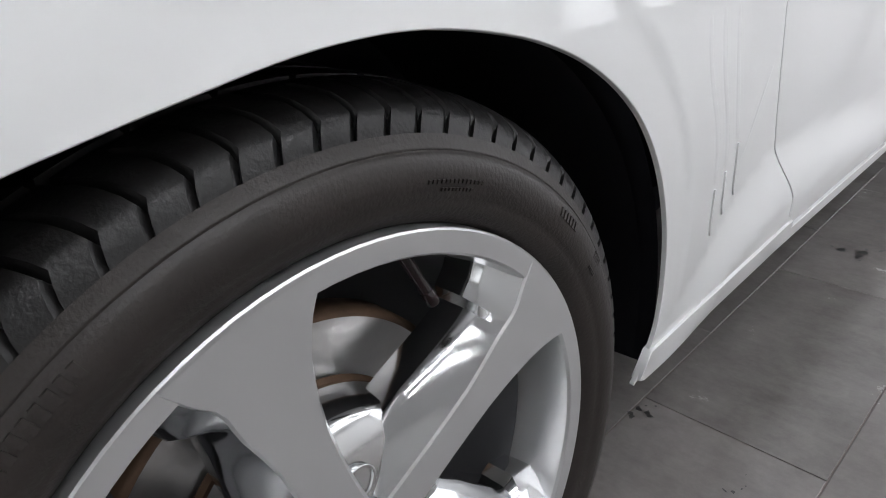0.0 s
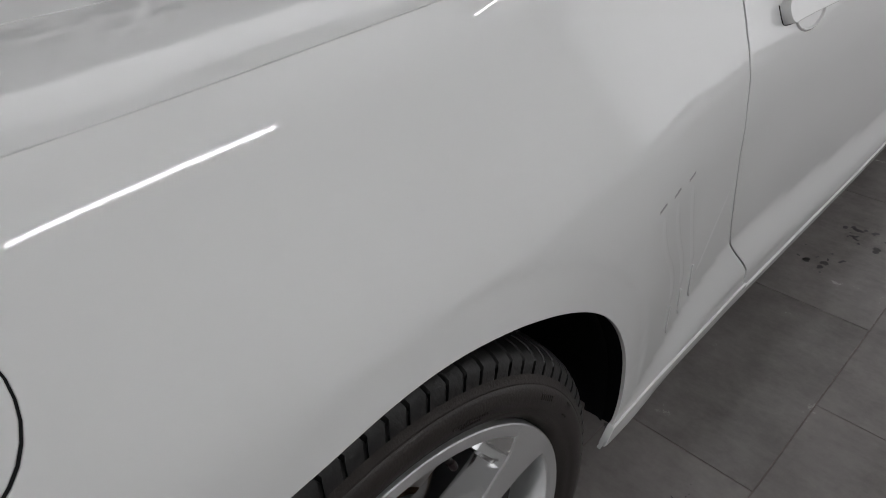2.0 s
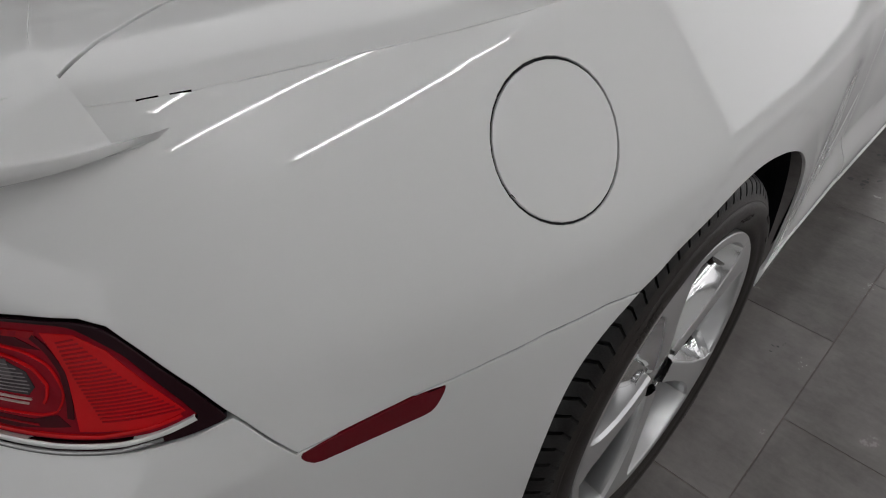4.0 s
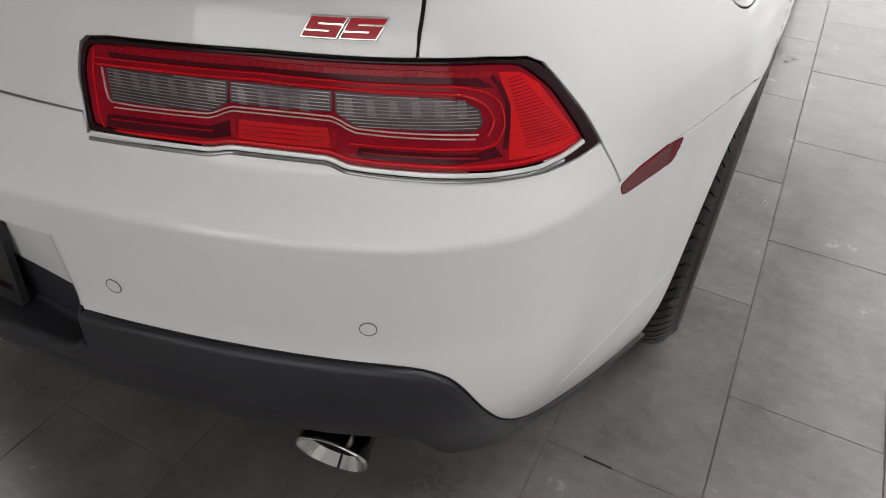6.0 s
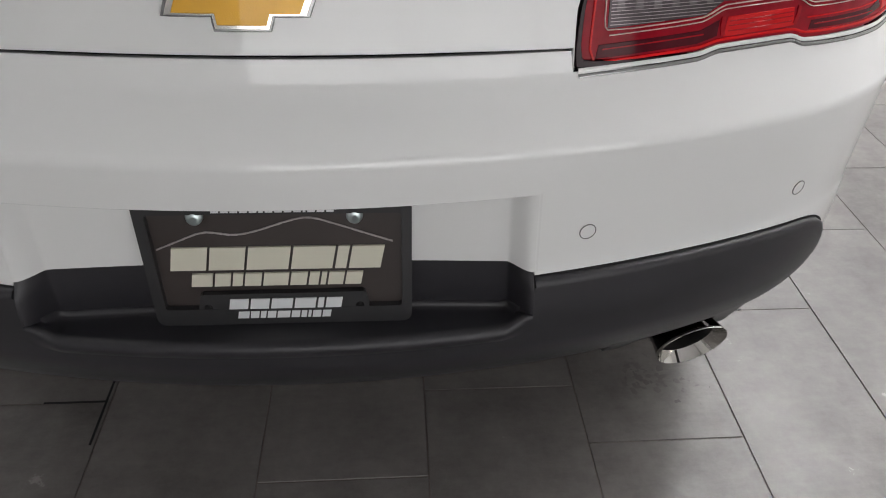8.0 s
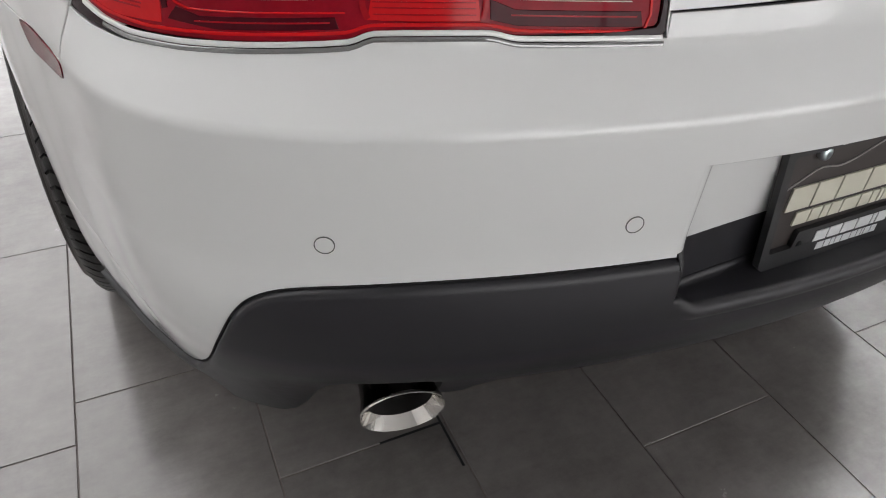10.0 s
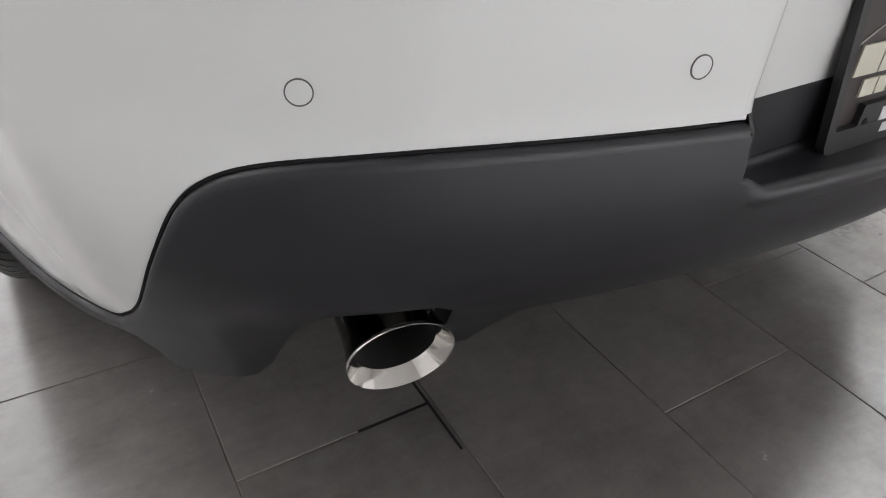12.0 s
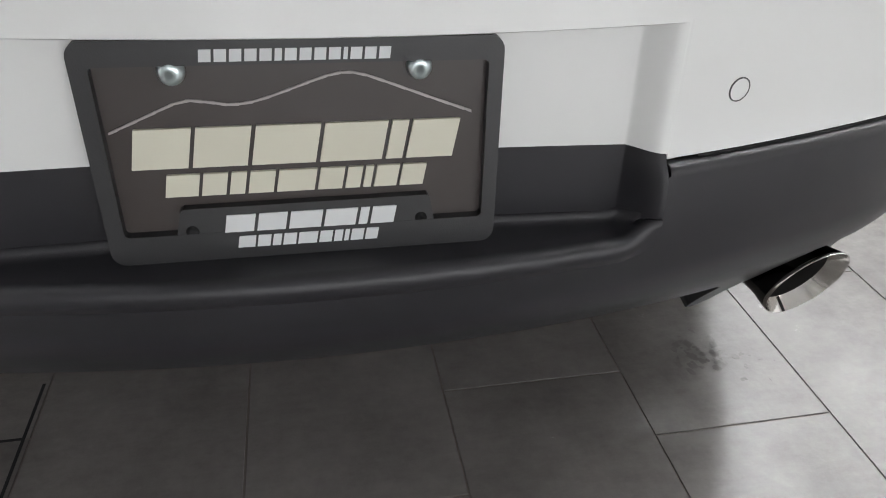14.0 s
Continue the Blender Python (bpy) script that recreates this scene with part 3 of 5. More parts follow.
panel("door", mirrored(door), PAINT, car, "white painted door", gap=0.0028, grid=0.05)
sill = side_yz([(0.427, 0.292), (0.44, 0.33), (0.6, 0.318), (0.925, 0.318), (0.93, 0.302), (1.5, 0.297), (2.1, 0.297), (2.1, 0.266), (1.5, 0.269), (0.93, 0.273), (0.6, 0.279), (0.44, 0.284)])
panel("sill", sill, PAINT, car, "white painted side skirt", gap=0.0012, grid=0.03, off=0.004)
panel("sill", mirrored(sill), PAINT, car, "white painted side skirt", gap=0.0012, grid=0.04, off=0.004)
lamp_inner = [p for p, (x, z) in zip(qa, LAMP_TOP) if x < 0.6715]
lid_half = rear_xz([(0, 0.998), (0.3, 0.998)]) + trunk_side[-3::-1] + [p for p in lamp_inner[::-1]] + lid_low
lid_full = lid_half + mirrored(lid_half)[::-1][1:-1]
lid = panel("trunk_lid", lid_full, PAINT, car, "white painted boot lid", gap=0.0034, grid=0.02)


_ys = np.linspace(-0.66, 0.45, 60)
_xs = solve(lambda d: body(d, _ys, np.full(60, 1.03)), np.full(60, 0.05), np.full(60, 1.4))


def deck(x, y):
    """The flat top of the tail, which runs into the flanks at 1.03 m."""
    x, y = np.broadcast_arrays(np.asarray(x, float), np.asarray(y, float))

    def height(x, y):
        return 1.030 + 0.022 * (1 - np.clip(np.abs(x) / np.interp(y, _ys, _xs), 0, 0.9995) ** 11) ** 0.6
    h = 0.004
    n = np.stack([-(height(x + h, y) - height(x - h, y)) / (2 * h), -(height(x, y + h) - height(x, y - h)) / (2 * h), np.ones(x.shape)], -1)
    return np.stack([x, y, height(x, y)], -1), n / np.linalg.norm(n, axis=-1, keepdims=True)


gap_line = [(0.64, 0.40), (0.632, 0.0), (0.612, -0.11), (0.600, -0.25), (0.600, -0.40), (0.620, -0.53), (0.65, -0.60), (0.690, -0.665)]
half_d = gap_line + [(0.64, -0.76), (0.5, -0.82), (0.3, -0.86), (0, -0.88)]
panel("deck_lid", half_d + [(-x, y) for x, y in half_d[:-1]][::-1], PAINT, car, "white painted rear deck", gap=0.006, grid=0.04, surface=deck)
for s in (1, -1):
    edge = [(float(np.interp(y, _ys, _xs)), y) for y in np.linspace(-0.65, 0.40, 30)]
    panel("shoulder", [(s * x, y) for x, y in gap_line + edge], PAINT, car, "white painted shoulder beside the deck", gap=0.0, grid=0.014, surface=deck, depth=0.02)

ribbon("panel_gap", gap_line, 0.012, GAP, car, off=-0.010, depth=0.001, surface=deck)

# spoiler: sections along x, thin at the tips
stations = np.sin(np.linspace(-1, 1, 81) * math.pi / 2) * 0.7449
sv = []
for x in stations:
    ax = abs(x)
    w = (1 - (ax / 0.745) ** 2.3)
    w = max(w, 0.0)
    y_r = -0.622 - 0.323 * w ** (1 / 2.3)
    e = w ** 0.5
    zt, zb = 1.013 + 0.036 * e, 1.010 - 0.022 * e
    blend = min(max((ax - 0.5) / 0.15, 0.0), 1.0)
    y_f = max(-0.60 - 0.045 * blend * blend * (3 - 2 * blend), y_r + 0.03)
    zf = float(deck(np.array([min(ax, 0.70)]), np.array([y_f]))[0][0][2]) + 0.0015
    if ax > 0.70:
        zf += (1.012 - zf) * (ax - 0.70) / 0.045
    th = zt - zb
    sv += [(x, y_f, zf), (x, 0.6 * y_f + 0.4 * y_r, 0.55 * zf + 0.45 * zt), (x, y_r + 0.035 * e, zt + 0.0005), (x, y_r + 0.010 * e, zt - 0.02 * th), (x, y_r + 0.002 * e, zt - 0.14 * th),
           (x, y_r + 0.001 * e, (zt + zb) / 2), (x, y_r + 0.012 * e, zb + 0.12 * th), (x, y_r + 0.03 * e, zb), (x, (y_f + y_r) / 2, zb - 0.001 * e), (x, y_f, max(zf - 0.03, zb - 0.002) if ax > 0.55 else zf - 0.03)]
ns = len(stations)
sf = [(i * 10 + k, (i + 1) * 10 + k, (i + 1) * 10 + (k + 1) % 10, i * 10 + (k + 1) % 10) for i in range(ns - 1) for k in range(10)]
sharp(part("spoiler", sv, sf, PAINT, car, "white painted boot spoiler"), 70)

# dark shell just inside the skin, seen only through the gaps
shell = rear_xz([(0, 1.0), (0.4, 1.0)]) + side_yz([(-0.6, 1.03), (0.3, 1.04), (2.05, 1.0), (2.05, 0.3), (0.53, 0.33), (0.53, 0.44), (0.51, 0.58), (0.43, 0.69), (0.33, 0.77), (0.22, 0.81), (0.05, 0.83), (-0.05, 0.83), (-0.21, 0.80), (-0.34, 0.68), (-0.41, 0.50), (-0.44, 0.34)]) + rear_xz(
    [(0.79, 0.4), (0.74, 0.53), (0.6, 0.57), (0.33, 0.575), (0.33, 0.70), (0, 0.70)])
for s in (1, -1):
    panel("inner_shell", [(s * q, z) for q, z in shell], LINER, car, off=-0.016, grid=0.05, depth=0)


# ---- tail lamps ----
LENS = [(0.333, 0.803), (0.332, 0.856), (0.337, 0.880), (0.347, 0.8915), (0.530, 0.9005), (0.672, 0.9010), (0.729, 0.9000), (0.754, 0.8965), (0.781, 0.8705), (0.820, 0.806), (0.806, 0.7985), (0.775, 0.795), (0.719, 0.795), (0.618, 0.799), (0.602, 0.8065), (0.4925, 0.806), (0.470, 0.8015)]
WINDOWS = ([(0.358, 0.866), (0.494, 0.871), (0.494, 0.849), (0.475, 0.837), (0.360, 0.8335)],
           [(0.4965, 0.871), (0.597, 0.871), (0.598, 0.850), (0.4965, 0.849)],
           [(0.600, 0.871), (0.690, 0.868), (0.715, 0.864), (0.729, 0.855), (0.734, 0.841), (0.730, 0.833), (0.621, 0.836), (0.602, 0.849)])
LOOP = [(0.346, 0.8690), (0.527, 0.8760), (0.702, 0.8730), (0.727, 0.8665), (0.7405, 0.852), (0.7440, 0.838), (0.7400, 0.826)]
CENTRE_RED = [(0.505, 0.831), (0.594, 0.831), (0.599, 0.811), (0.503, 0.811)]
CORNER_RED = [(0.738, 0.890), (0.755, 0.888), (0.772, 0.874), (0.813, 0.811), (0.798, 0.801), (0.762, 0.800), (0.757, 0.838), (0.750, 0.866)]
PIPE_INNER = [(0.3535, 0.8660), (0.3555, 0.8305), (0.474, 0.8340), (0.497, 0.8455), (0.600, 0.8455), (0.620, 0.8325), (0.732, 0.8288)]
LOWER_DARK = [(0.352, 0.8175), (0.472, 0.8205), (0.494, 0.829), (0.494, 0.8125), (0.47, 0.808), (0.35, 0.805)]
UPPER_DARK = [(0.362, 0.8850), (0.527, 0.8885), (0.672, 0.8885), (0.722, 0.886), (0.738, 0.876), (0.704, 0.8812), (0.527, 0.8842), (0.366, 0.8772)]
LOWER_OUTER = [(0.626, 0.812), (0.732, 0.808), (0.748, 0.814), (0.756, 0.804), (0.720, 0.799), (0.624, 0.803)]
RED_LINE = [(0.337, 0.8005), (0.472, 0.8035), (0.497, 0.8085), (0.599, 0.8075), (0.616, 0.800), (0.719, 0.7955), (0.773, 0.7955), (0.801, 0.801), (0.812, 0.808)]
SILVER_LINE = [(0.330, 0.7955), (0.473, 0.7972), (0.495, 0.8025), (0.598, 0.8015), (0.615, 0.793), (0.70, 0.7885), (0.75, 0.787), (0.788, 0.7888), (0.806, 0.795), (0.818, 0.804)]


LOOP_OUT = [(0.3445, 0.8755), (0.527, 0.8825), (0.706, 0.8795), (0.736, 0.872), (0.7505, 0.852), (0.7535, 0.824), (0.742, 0.8125), (0.617, 0.8165)]
PIPE_LOW = [(0.362, 0.8265), (0.474, 0.8295), (0.497, 0.8410), (0.600, 0.8410), (0.620, 0.8278), (0.730, 0.8240)]


def tail_lamp(s):
    def exact(points):
        return [(s * q, z) for q, z in rear_xz(points)]

    def tail(points):
        """Lines inside the lamp, eased along with its outline."""
        low = lambda x: np.interp(x, [0.32, 0.45, 0.5, 0.62, 0.75, 0.83], [-0.001, 0.001, 0.003, 0.0048, 0.0045, 0.003])
        return exact([(x, z + np.interp(z, [0.82, 0.865], [low(x), 0.002])) for x, z in points])
    outer = soft(exact(LAMP_OUT), 0.006)
    lens_line = soft(exact(LENS), 0.006)
    lamp = panel("tail_lamp", outer, GLOSS_BLACK, car, "red tail lamp in a gloss black surround with a silver lower line", off=-0.007, gap=0.001, grid=0.02, depth=0.03)
    panel("bezel", outer, SMOKE, lamp, "gloss black surround", holes=[lens_line], off=0.0, gap=0.0022, grid=0.02, depth=0.01)
    panel("lens", lens_line, LENS_BASE, lamp, "deep red lens", off=-0.003, grid=0.016, gap=0.0005, depth=0.006)
    ribbon("light_pipe", soft(tail(LOOP), 0.008, False), 0.0020, LENS_BRIGHT, lamp, "bright red light pipe", off=-0.0013, depth=0.003, height=0.0008)
    ribbon("light_pipe", soft(tail(LOOP_OUT), 0.008, False), 0.0016, LENS_BRIGHT, lamp, "red outer light pipe", off=-0.0015, depth=0.003, height=0.0006)
    ribbon("light_pipe", soft(tail(PIPE_INNER), 0.006, False), 0.0012, PALE_PIPE, lamp, "pale inner light pipe", off=-0.0013, depth=0.003, height=0.0004)
    ribbon("light_pipe", soft(tail(PIPE_LOW), 0.006, False), 0.0010, PALE_PIPE, lamp, "pale lower light pipe", off=-0.0013, depth=0.003, height=0.0004)
    # top strip with a row of small prisms
    strip = ribbon("upper_strip", tail([(0.352, 0.8858), (0.527, 0.8915), (0.672, 0.8915), (0.735, 0.889)]), 0.0056, LENS_RED, lamp, "red upper strip with small prisms", off=-0.0018, depth=0.003)
    for x in np.arange(0.362, 0.726, 0.0085):
        z = float(np.interp(x, [0.352, 0.527, 0.672, 0.735], [0.8858, 0.8915, 0.8915, 0.889]))
        panel("prism", tail([(x, z - 0.0018), (x + 0.0048, z - 0.0018), (x + 0.0056, z + 0.0018), (x + 0.001, z + 0.0018)]), LENS_BASE, strip, off=-0.0013, grid=0.02, depth=0.001)
    ribbon("inner_strip", tail([(0.3475, 0.886), (0.342, 0.86), (0.342, 0.815), (0.348, 0.802)]), 0.0024, LENS_BRIGHT, lamp, off=-0.0016, depth=0.003)
    ribbon("red_line", soft(tail(RED_LINE), 0.006, False), 0.0030, LENS_BRIGHT, lamp, "bright red lower line", off=-0.001, depth=0.004, height=0.0006)
    ribbon("silver_line", soft(tail([(a, b - 0.0006) for a, b in SILVER_LINE]), 0.006, False), 0.0046, SILVER, lamp, "satin silver lower line", off=0.0, depth=0.006, height=0.0010)
    ribbon("grey_line", soft(tail([(a, b - 0.0058) for a, b in SILVER_LINE[:-1]]), 0.006, False), 0.0040, GREY_CHROME, lamp, "dark chromed lower edge", off=0.0008, depth=0.006, height=0.0010)
    for w in WINDOWS:
        win = tail(w)
        glass = panel("window", win, CLEAR, lamp, "clear grey ribbed reflector", off=-0.0022, grid=0.02, depth=0.002)
        a = np.array(win)
        lo_q, hi_q = a[:, 0].min(), a[:, 0].max()
        for q in np.arange(lo_q + 0.010, hi_q - 0.016, 0.0235):
            panel("led", [(q, 0.8510), (q + 0.0100, 0.8510), (q + 0.0085, 0.8675), (q + 0.0010, 0.8675)], LED, glass, off=-0.00195, grid=0.02, depth=0.001)
        for z in np.arange(a[:, 1].min() + 0.003, a[:, 1].max() - 0.001, 0.0034):
            xs_in = []
            for p, q in zip(a, np.roll(a, -1, 0)):
                if (p[1] > z) != (q[1] > z):
                    xs_in.append(p[0] + (q[0] - p[0]) * (z - p[1]) / (q[1] - p[1]))
            if len(xs_in) >= 2 and abs(max(xs_in) - min(xs_in)) > 0.01:
                ribbon("rib", [(min(xs_in) + 0.002, z), (max(xs_in) - 0.002, z)], 0.0008, CLEAR_RIB, glass, off=-0.0017, depth=0.001, height=0.0003)
    centre = panel("centre_reflector", tail(CENTRE_RED), LENS_BRIGHT, lamp, "bright red centre reflector", off=-0.0021, grid=0.02, depth=0.002)
    for z in (0.8160, 0.8215, 0.8265):
        ribbon("rib", tail([(0.507, z), (0.594, z)]), 0.0010, LENS_RED, centre, off=-0.0012, depth=0.001, height=0.0004)
    for x in (0.4985, 0.602):
        ribbon("side_prism", tail([(x, 0.832), (x, 0.8215), (x + (0.003 if x < 0.55 else -0.003), 0.812)]), 0.0055, LENS_RED, lamp, off=-0.0015, depth=0.002, height=0.0012)
    corner = panel("corner_reflector", tail(CORNER_RED), LENS_BRIGHT, lamp, "bright red ribbed corner", off=-0.0021, grid=0.015, depth=0.002)
    for k in range(22):
        t = (k + 0.7) / 22.5
        p = np.array([0.746 + 0.026 * t * 1.15, 0.885 - 0.078 * t])
        q = np.array([0.7545 + 0.0585 * t, 0.8875 - 0.0765 * t])
        if q[0] - p[0] > 0.004:
            ribbon("rib", tail([tuple(p), tuple(q)]), 0.0013, LENS_RED, corner, off=-0.0014, depth=0.001, height=0.0009)
    ribbon("corner_shade", soft(tail([(0.733, 0.8875), (0.748, 0.870), (0.7555, 0.842), (0.7565, 0.812)]), 0.01, False), 0.0050, LENS_DARK, lamp, "dark red bend beside the corner", off=-0.0018, depth=0.002)
    panel("upper_pane", tail(UPPER_DARK), LENS_DARK, lamp, "dark smoky upper pane", off=-0.0023, grid=0.02, depth=0.002)
    for low_pane in (LOWER_DARK, LOWER_OUTER):
        panel("lower_pane", tail(low_pane), LENS_DARK, lamp, "dark wine red lower pane", off=-0.0023, grid=0.02, depth=0.002)
        ribbon("light_pipe", tail([(a + 0.004, b - 0.004) for a, b in low_pane[:2]]), 0.0014, LENS_RED, lamp, off=-0.0014, depth=0.002)
    return lamp


for s in (1, -1):
    tail_lamp(s)
    mark = side_yz([(-0.6185, 0.7285), (-0.612, 0.709), (-0.600, 0.7012), (-0.4887, 0.6923), (-0.4769, 0.6973), (-0.4637, 0.7284)], s)
    panel("side_marker", soft(mark, 0.006), MARKER, car, "dark red side marker lens", off=0.0012, grid=0.02, depth=0.006, gap=0.0012)

# ---- parking sensors ----
for x, z in ((0.357, 0.620), (0.6585, 0.6155), (-0.358, 0.617), (-0.6655, 0.612)):
    c = rear_xz([(x, z)])[0]
    ring = [(c[0] + 0.0100 * math.cos(a), c[1] + 0.0100 * math.sin(a)) for a in np.linspace(0, 2 * math.pi, 24, endpoint=False)]
    sensor = panel("parking_sensor", ring, PAINT, car, "round white parking sensor", off=0.0006, grid=0.01, depth=0.004)
    ribbon("sensor_ring", ring, 0.0011, SENSOR_GREY, sensor, "dark ring round the sensor", off=0.0009, depth=0.002, closed=True)


# ---- badges ----
def on_tail(points, x0, z0, w, h, slant=0.0):
    """Unit-square places laid on the tail."""
    return rear_xz([(x0 + u * w + slant * v * h, z0 + v * h) for u, v in points])


BARS = ((0.74, 1.0, 0.0, 1.0), (0.0, 0.26, 0.0, 1.0), (0.38, 0.62, 0.0, 1.0), (0.6, 0.78, 0.0, 0.28), (0.22, 0.42, 0.72, 1.0))
badge = None
for k in range(2):
    x0, z0 = 0.5695 + 0.0345 * k, 0.9245 + 0.0002 * k
    for v0, v1, u0, u1 in BARS:
        rim_bar = on_tail([(u0 - 0.035, v0 - 0.06), (u1 + 0.035, v0 - 0.06), (u1 + 0.035, v1 + 0.06), (u0 - 0.035, v1 + 0.06)], x0, z0, 0.030, 0.0165, 0.45)
        ob = panel("trim_badge" if badge is None else "chrome_bar", rim_bar, CHROME, badge or car, "red and chrome trim badge" if badge is None else "", off=0.003, grid=0.02, depth=0.004)
        badge = badge or ob
        panel("red_bar", on_tail([(u0, v0), (u1, v0), (u1, v1), (u0, v1)], x0, z0, 0.030, 0.0165, 0.45), BADGE_RED, badge, off=0.0042, grid=0.02, depth=0.001)
CROSS = [(-0.5, -0.27), (-0.19, -0.27), (-0.18, -0.5), (0.17, -0.5), (0.2, -0.27), (0.42, -0.27), (0.5, 0.27), (0.19, 0.27), (0.18, 0.5), (-0.17, 0.5), (-0.2, 0.27), (-0.42, 0.27)]
cross_badge = panel("cross_badge", on_tail(CROSS, -0.008, 0.872, 0.150, 0.056), GREY_CHROME, car, "gold cross-shaped badge with a chrome edge", off=0.007, grid=0.02, depth=0.008)
panel("chrome_edge", on_tail([(u * 0.955, v * 0.93) for u, v in CROSS], -0.008, 0.872, 0.150, 0.056), CHROME, cross_badge, "chrome edge", off=0.0080, grid=0.02, depth=0.002)
panel("gold_face", on_tail([(u * 0.86, v * 0.80) for u, v in CROSS], -0.008, 0.872, 0.150, 0.056), GOLD, cross_badge, "gold textured face", off=0.0088, grid=0.02, depth=0.002)

# ---- licence plate in its frame ----
PY = -0.966


def slab(name, outline, y, thick, mat, parent, label="", hole=None):
    """A flat piece upright in the x-z plane, bevelled at the front."""
    b = bmesh.new()
    def face_of(points, yy):
        return [b.verts.new((x, yy, z)) for x, z in points]
    f0, f1 = face_of(outline, y), face_of(outline, y + thick)
    n = len(outline)
    for i in range(n):
        b.faces.new((f0[i], f0[(i + 1) % n], f1[(i + 1) % n], f1[i]))
    if hole:
        h0, h1 = face_of(hole, y), face_of(hole, y + thick)
        k = len(hole)
        for i in range(k):
            b.faces.new((h0[i], h0[(i + 1) % k], h1[(i + 1) % k], h1[i]))
        for i in range(n):
            b.faces.new((f0[i], f0[(i + 1) % n], h0[(i + 1) % n], h0[i]))
    else:
        b.faces.new(f0)
        b.faces.new(f1[::-1])
    bmesh.ops.recalc_face_normals(b, faces=b.faces)
    me = bpy.data.meshes.new(name)
    b.to_mesh(me)
    b.free()
    me.materials.append(mat)
    ob = new(name, me)
    ob.parent = parent
    if label:
        tagged(ob, label)
    return ob


def round_rect(x0, z0, x1, z1, r, n=5):
    out = []
    for cx, cz, a0 in ((x1 - r, z1 - r, 0), (x0 + r, z1 - r, 90), (x0 + r, z0 + r, 180), (x1 - r, z0 + r, 270)):
        out += [(cx + r * math.cos(radians(a0 + 90 * i / n)), cz + r * math.sin(radians(a0 + 90 * i / n))) for i in range(n + 1)]
    return out


plate = slab("licence_plate", round_rect(-0.149, 0.502, 0.149, 0.661, 0.008), PY + 0.004, 0.003, PLATE_BROWN, car, "dark brown dealer plate in a black plastic frame")
outer_f, inner_f = round_rect(-0.1530, 0.4970, 0.1520, 0.6675, 0.011), round_rect(-0.1405, 0.5205, 0.1405, 0.6500, 0.004)
frame_ob = slab("plate_frame", outer_f, PY - 0.004, 0.010, PLATE_FRAME, plate, "black plastic frame", hole=inner_f)
slab("frame_tab", [(-0.1035, 0.516), (0.1015, 0.516), (0.0965, 0.5405), (0.0945, 0.5425), (-0.0950, 0.5415), (-0.0975, 0.539)], PY - 0.0035, 0.007, PLATE_FRAME, plate)


def bar_word(widths, x0, z0, h, gap, slant, mat, name, y=PY + 0.0015):
    x = x0
    for w in widths:
        slab(name, [(x, z0), (x + w, z0), (x + w + slant * h, z0 + h), (x + slant * h, z0 + h)], y, 0.003, mat, plate)
        x += w + gap


bar_word([0.040, 0.040, 0.048, 0.048, 0.013, 0.037], -0.127, 0.5725, 0.0305, 0.0032, 0.20, CREAM, "letter_bar")
bar_word([0.024, 0.018, 0.0115, 0.019, 0.029, 0.019, 0.0115, 0.006, 0.018, 0.019], -0.107, 0.5495, 0.0175, 0.0026, 0.20, CREAM, "letter_bar")
bar_word([0.022, 0.022, 0.025, 0.025, 0.007, 0.019], -0.0665, 0.5205, 0.0145, 0.0026, 0.20, WHITE_INK, "letter_bar", PY - 0.0045)
bar_word([0.013, 0.010, 0.0065, 0.010, 0.015, 0.010, 0.0065, 0.0035, 0.010, 0.010], -0.058, 0.5065, 0.0100, 0.0018, 0.20, WHITE_INK, "letter_bar", PY - 0.0045)
bar_word([0.0083] * 5 + [0.005] + [0.0083] * 4 + [0.003] + [0.0083] * 3, -0.068, 0.6525, 0.0085, 0.0020, 0.12, WHITE_INK, "letter_bar", PY - 0.0045)
ridge = rounded([(-0.138, 0.6005), (-0.110, 0.6125), (-0.084, 0.6235), (-0.066, 0.6215), (-0.050, 0.6185), (-0.030, 0.6215), (0.0, 0.632), (0.026, 0.6405), (0.042, 0.6405), (0.068, 0.631), (0.105, 0.617), (0.130, 0.608)], 1, False)
for (x0, z0), (x1, z1) in zip(ridge[:-1], ridge[1:]):
    slab("ridge_line", [(x0, z0 - 0.0008), (x1, z1 - 0.0012), (x1, z1 + 0.001), (x0, z0 + 0.0007)], PY + 0.0028, 0.002, GREY_LINE, plate)
for x in (-0.088, 0.088):
    v, fcs = lathe([(0.004, 0.0095), (0.0, 0.0095), (-0.003, 0.0085), (-0.005, 0.005), (-0.005, 0.0), (0.004, 0.0)], (x, PY, 0.6445), 20, "y")
    part("bolt", v, fcs, ZINC, plate, "zinc plated bolt")
for x in (-0.0905, 0.0895):
    v, fcs = lathe([(0.003, 0.005), (-0.0002, 0.005), (-0.0002, 0.0), (0.003, 0.0)], (x, PY - 0.0036, 0.5225), 14, "y")
    part("frame_hole", v, fcs, GAP, plate)
# the plate leans, its foot standing off the pocket's back
for ob in [plate] + list(plate.children):
    for v in ob.data.vertices:
        v.co.y += 0.115 * (v.co.z - 0.664) + 0.0045


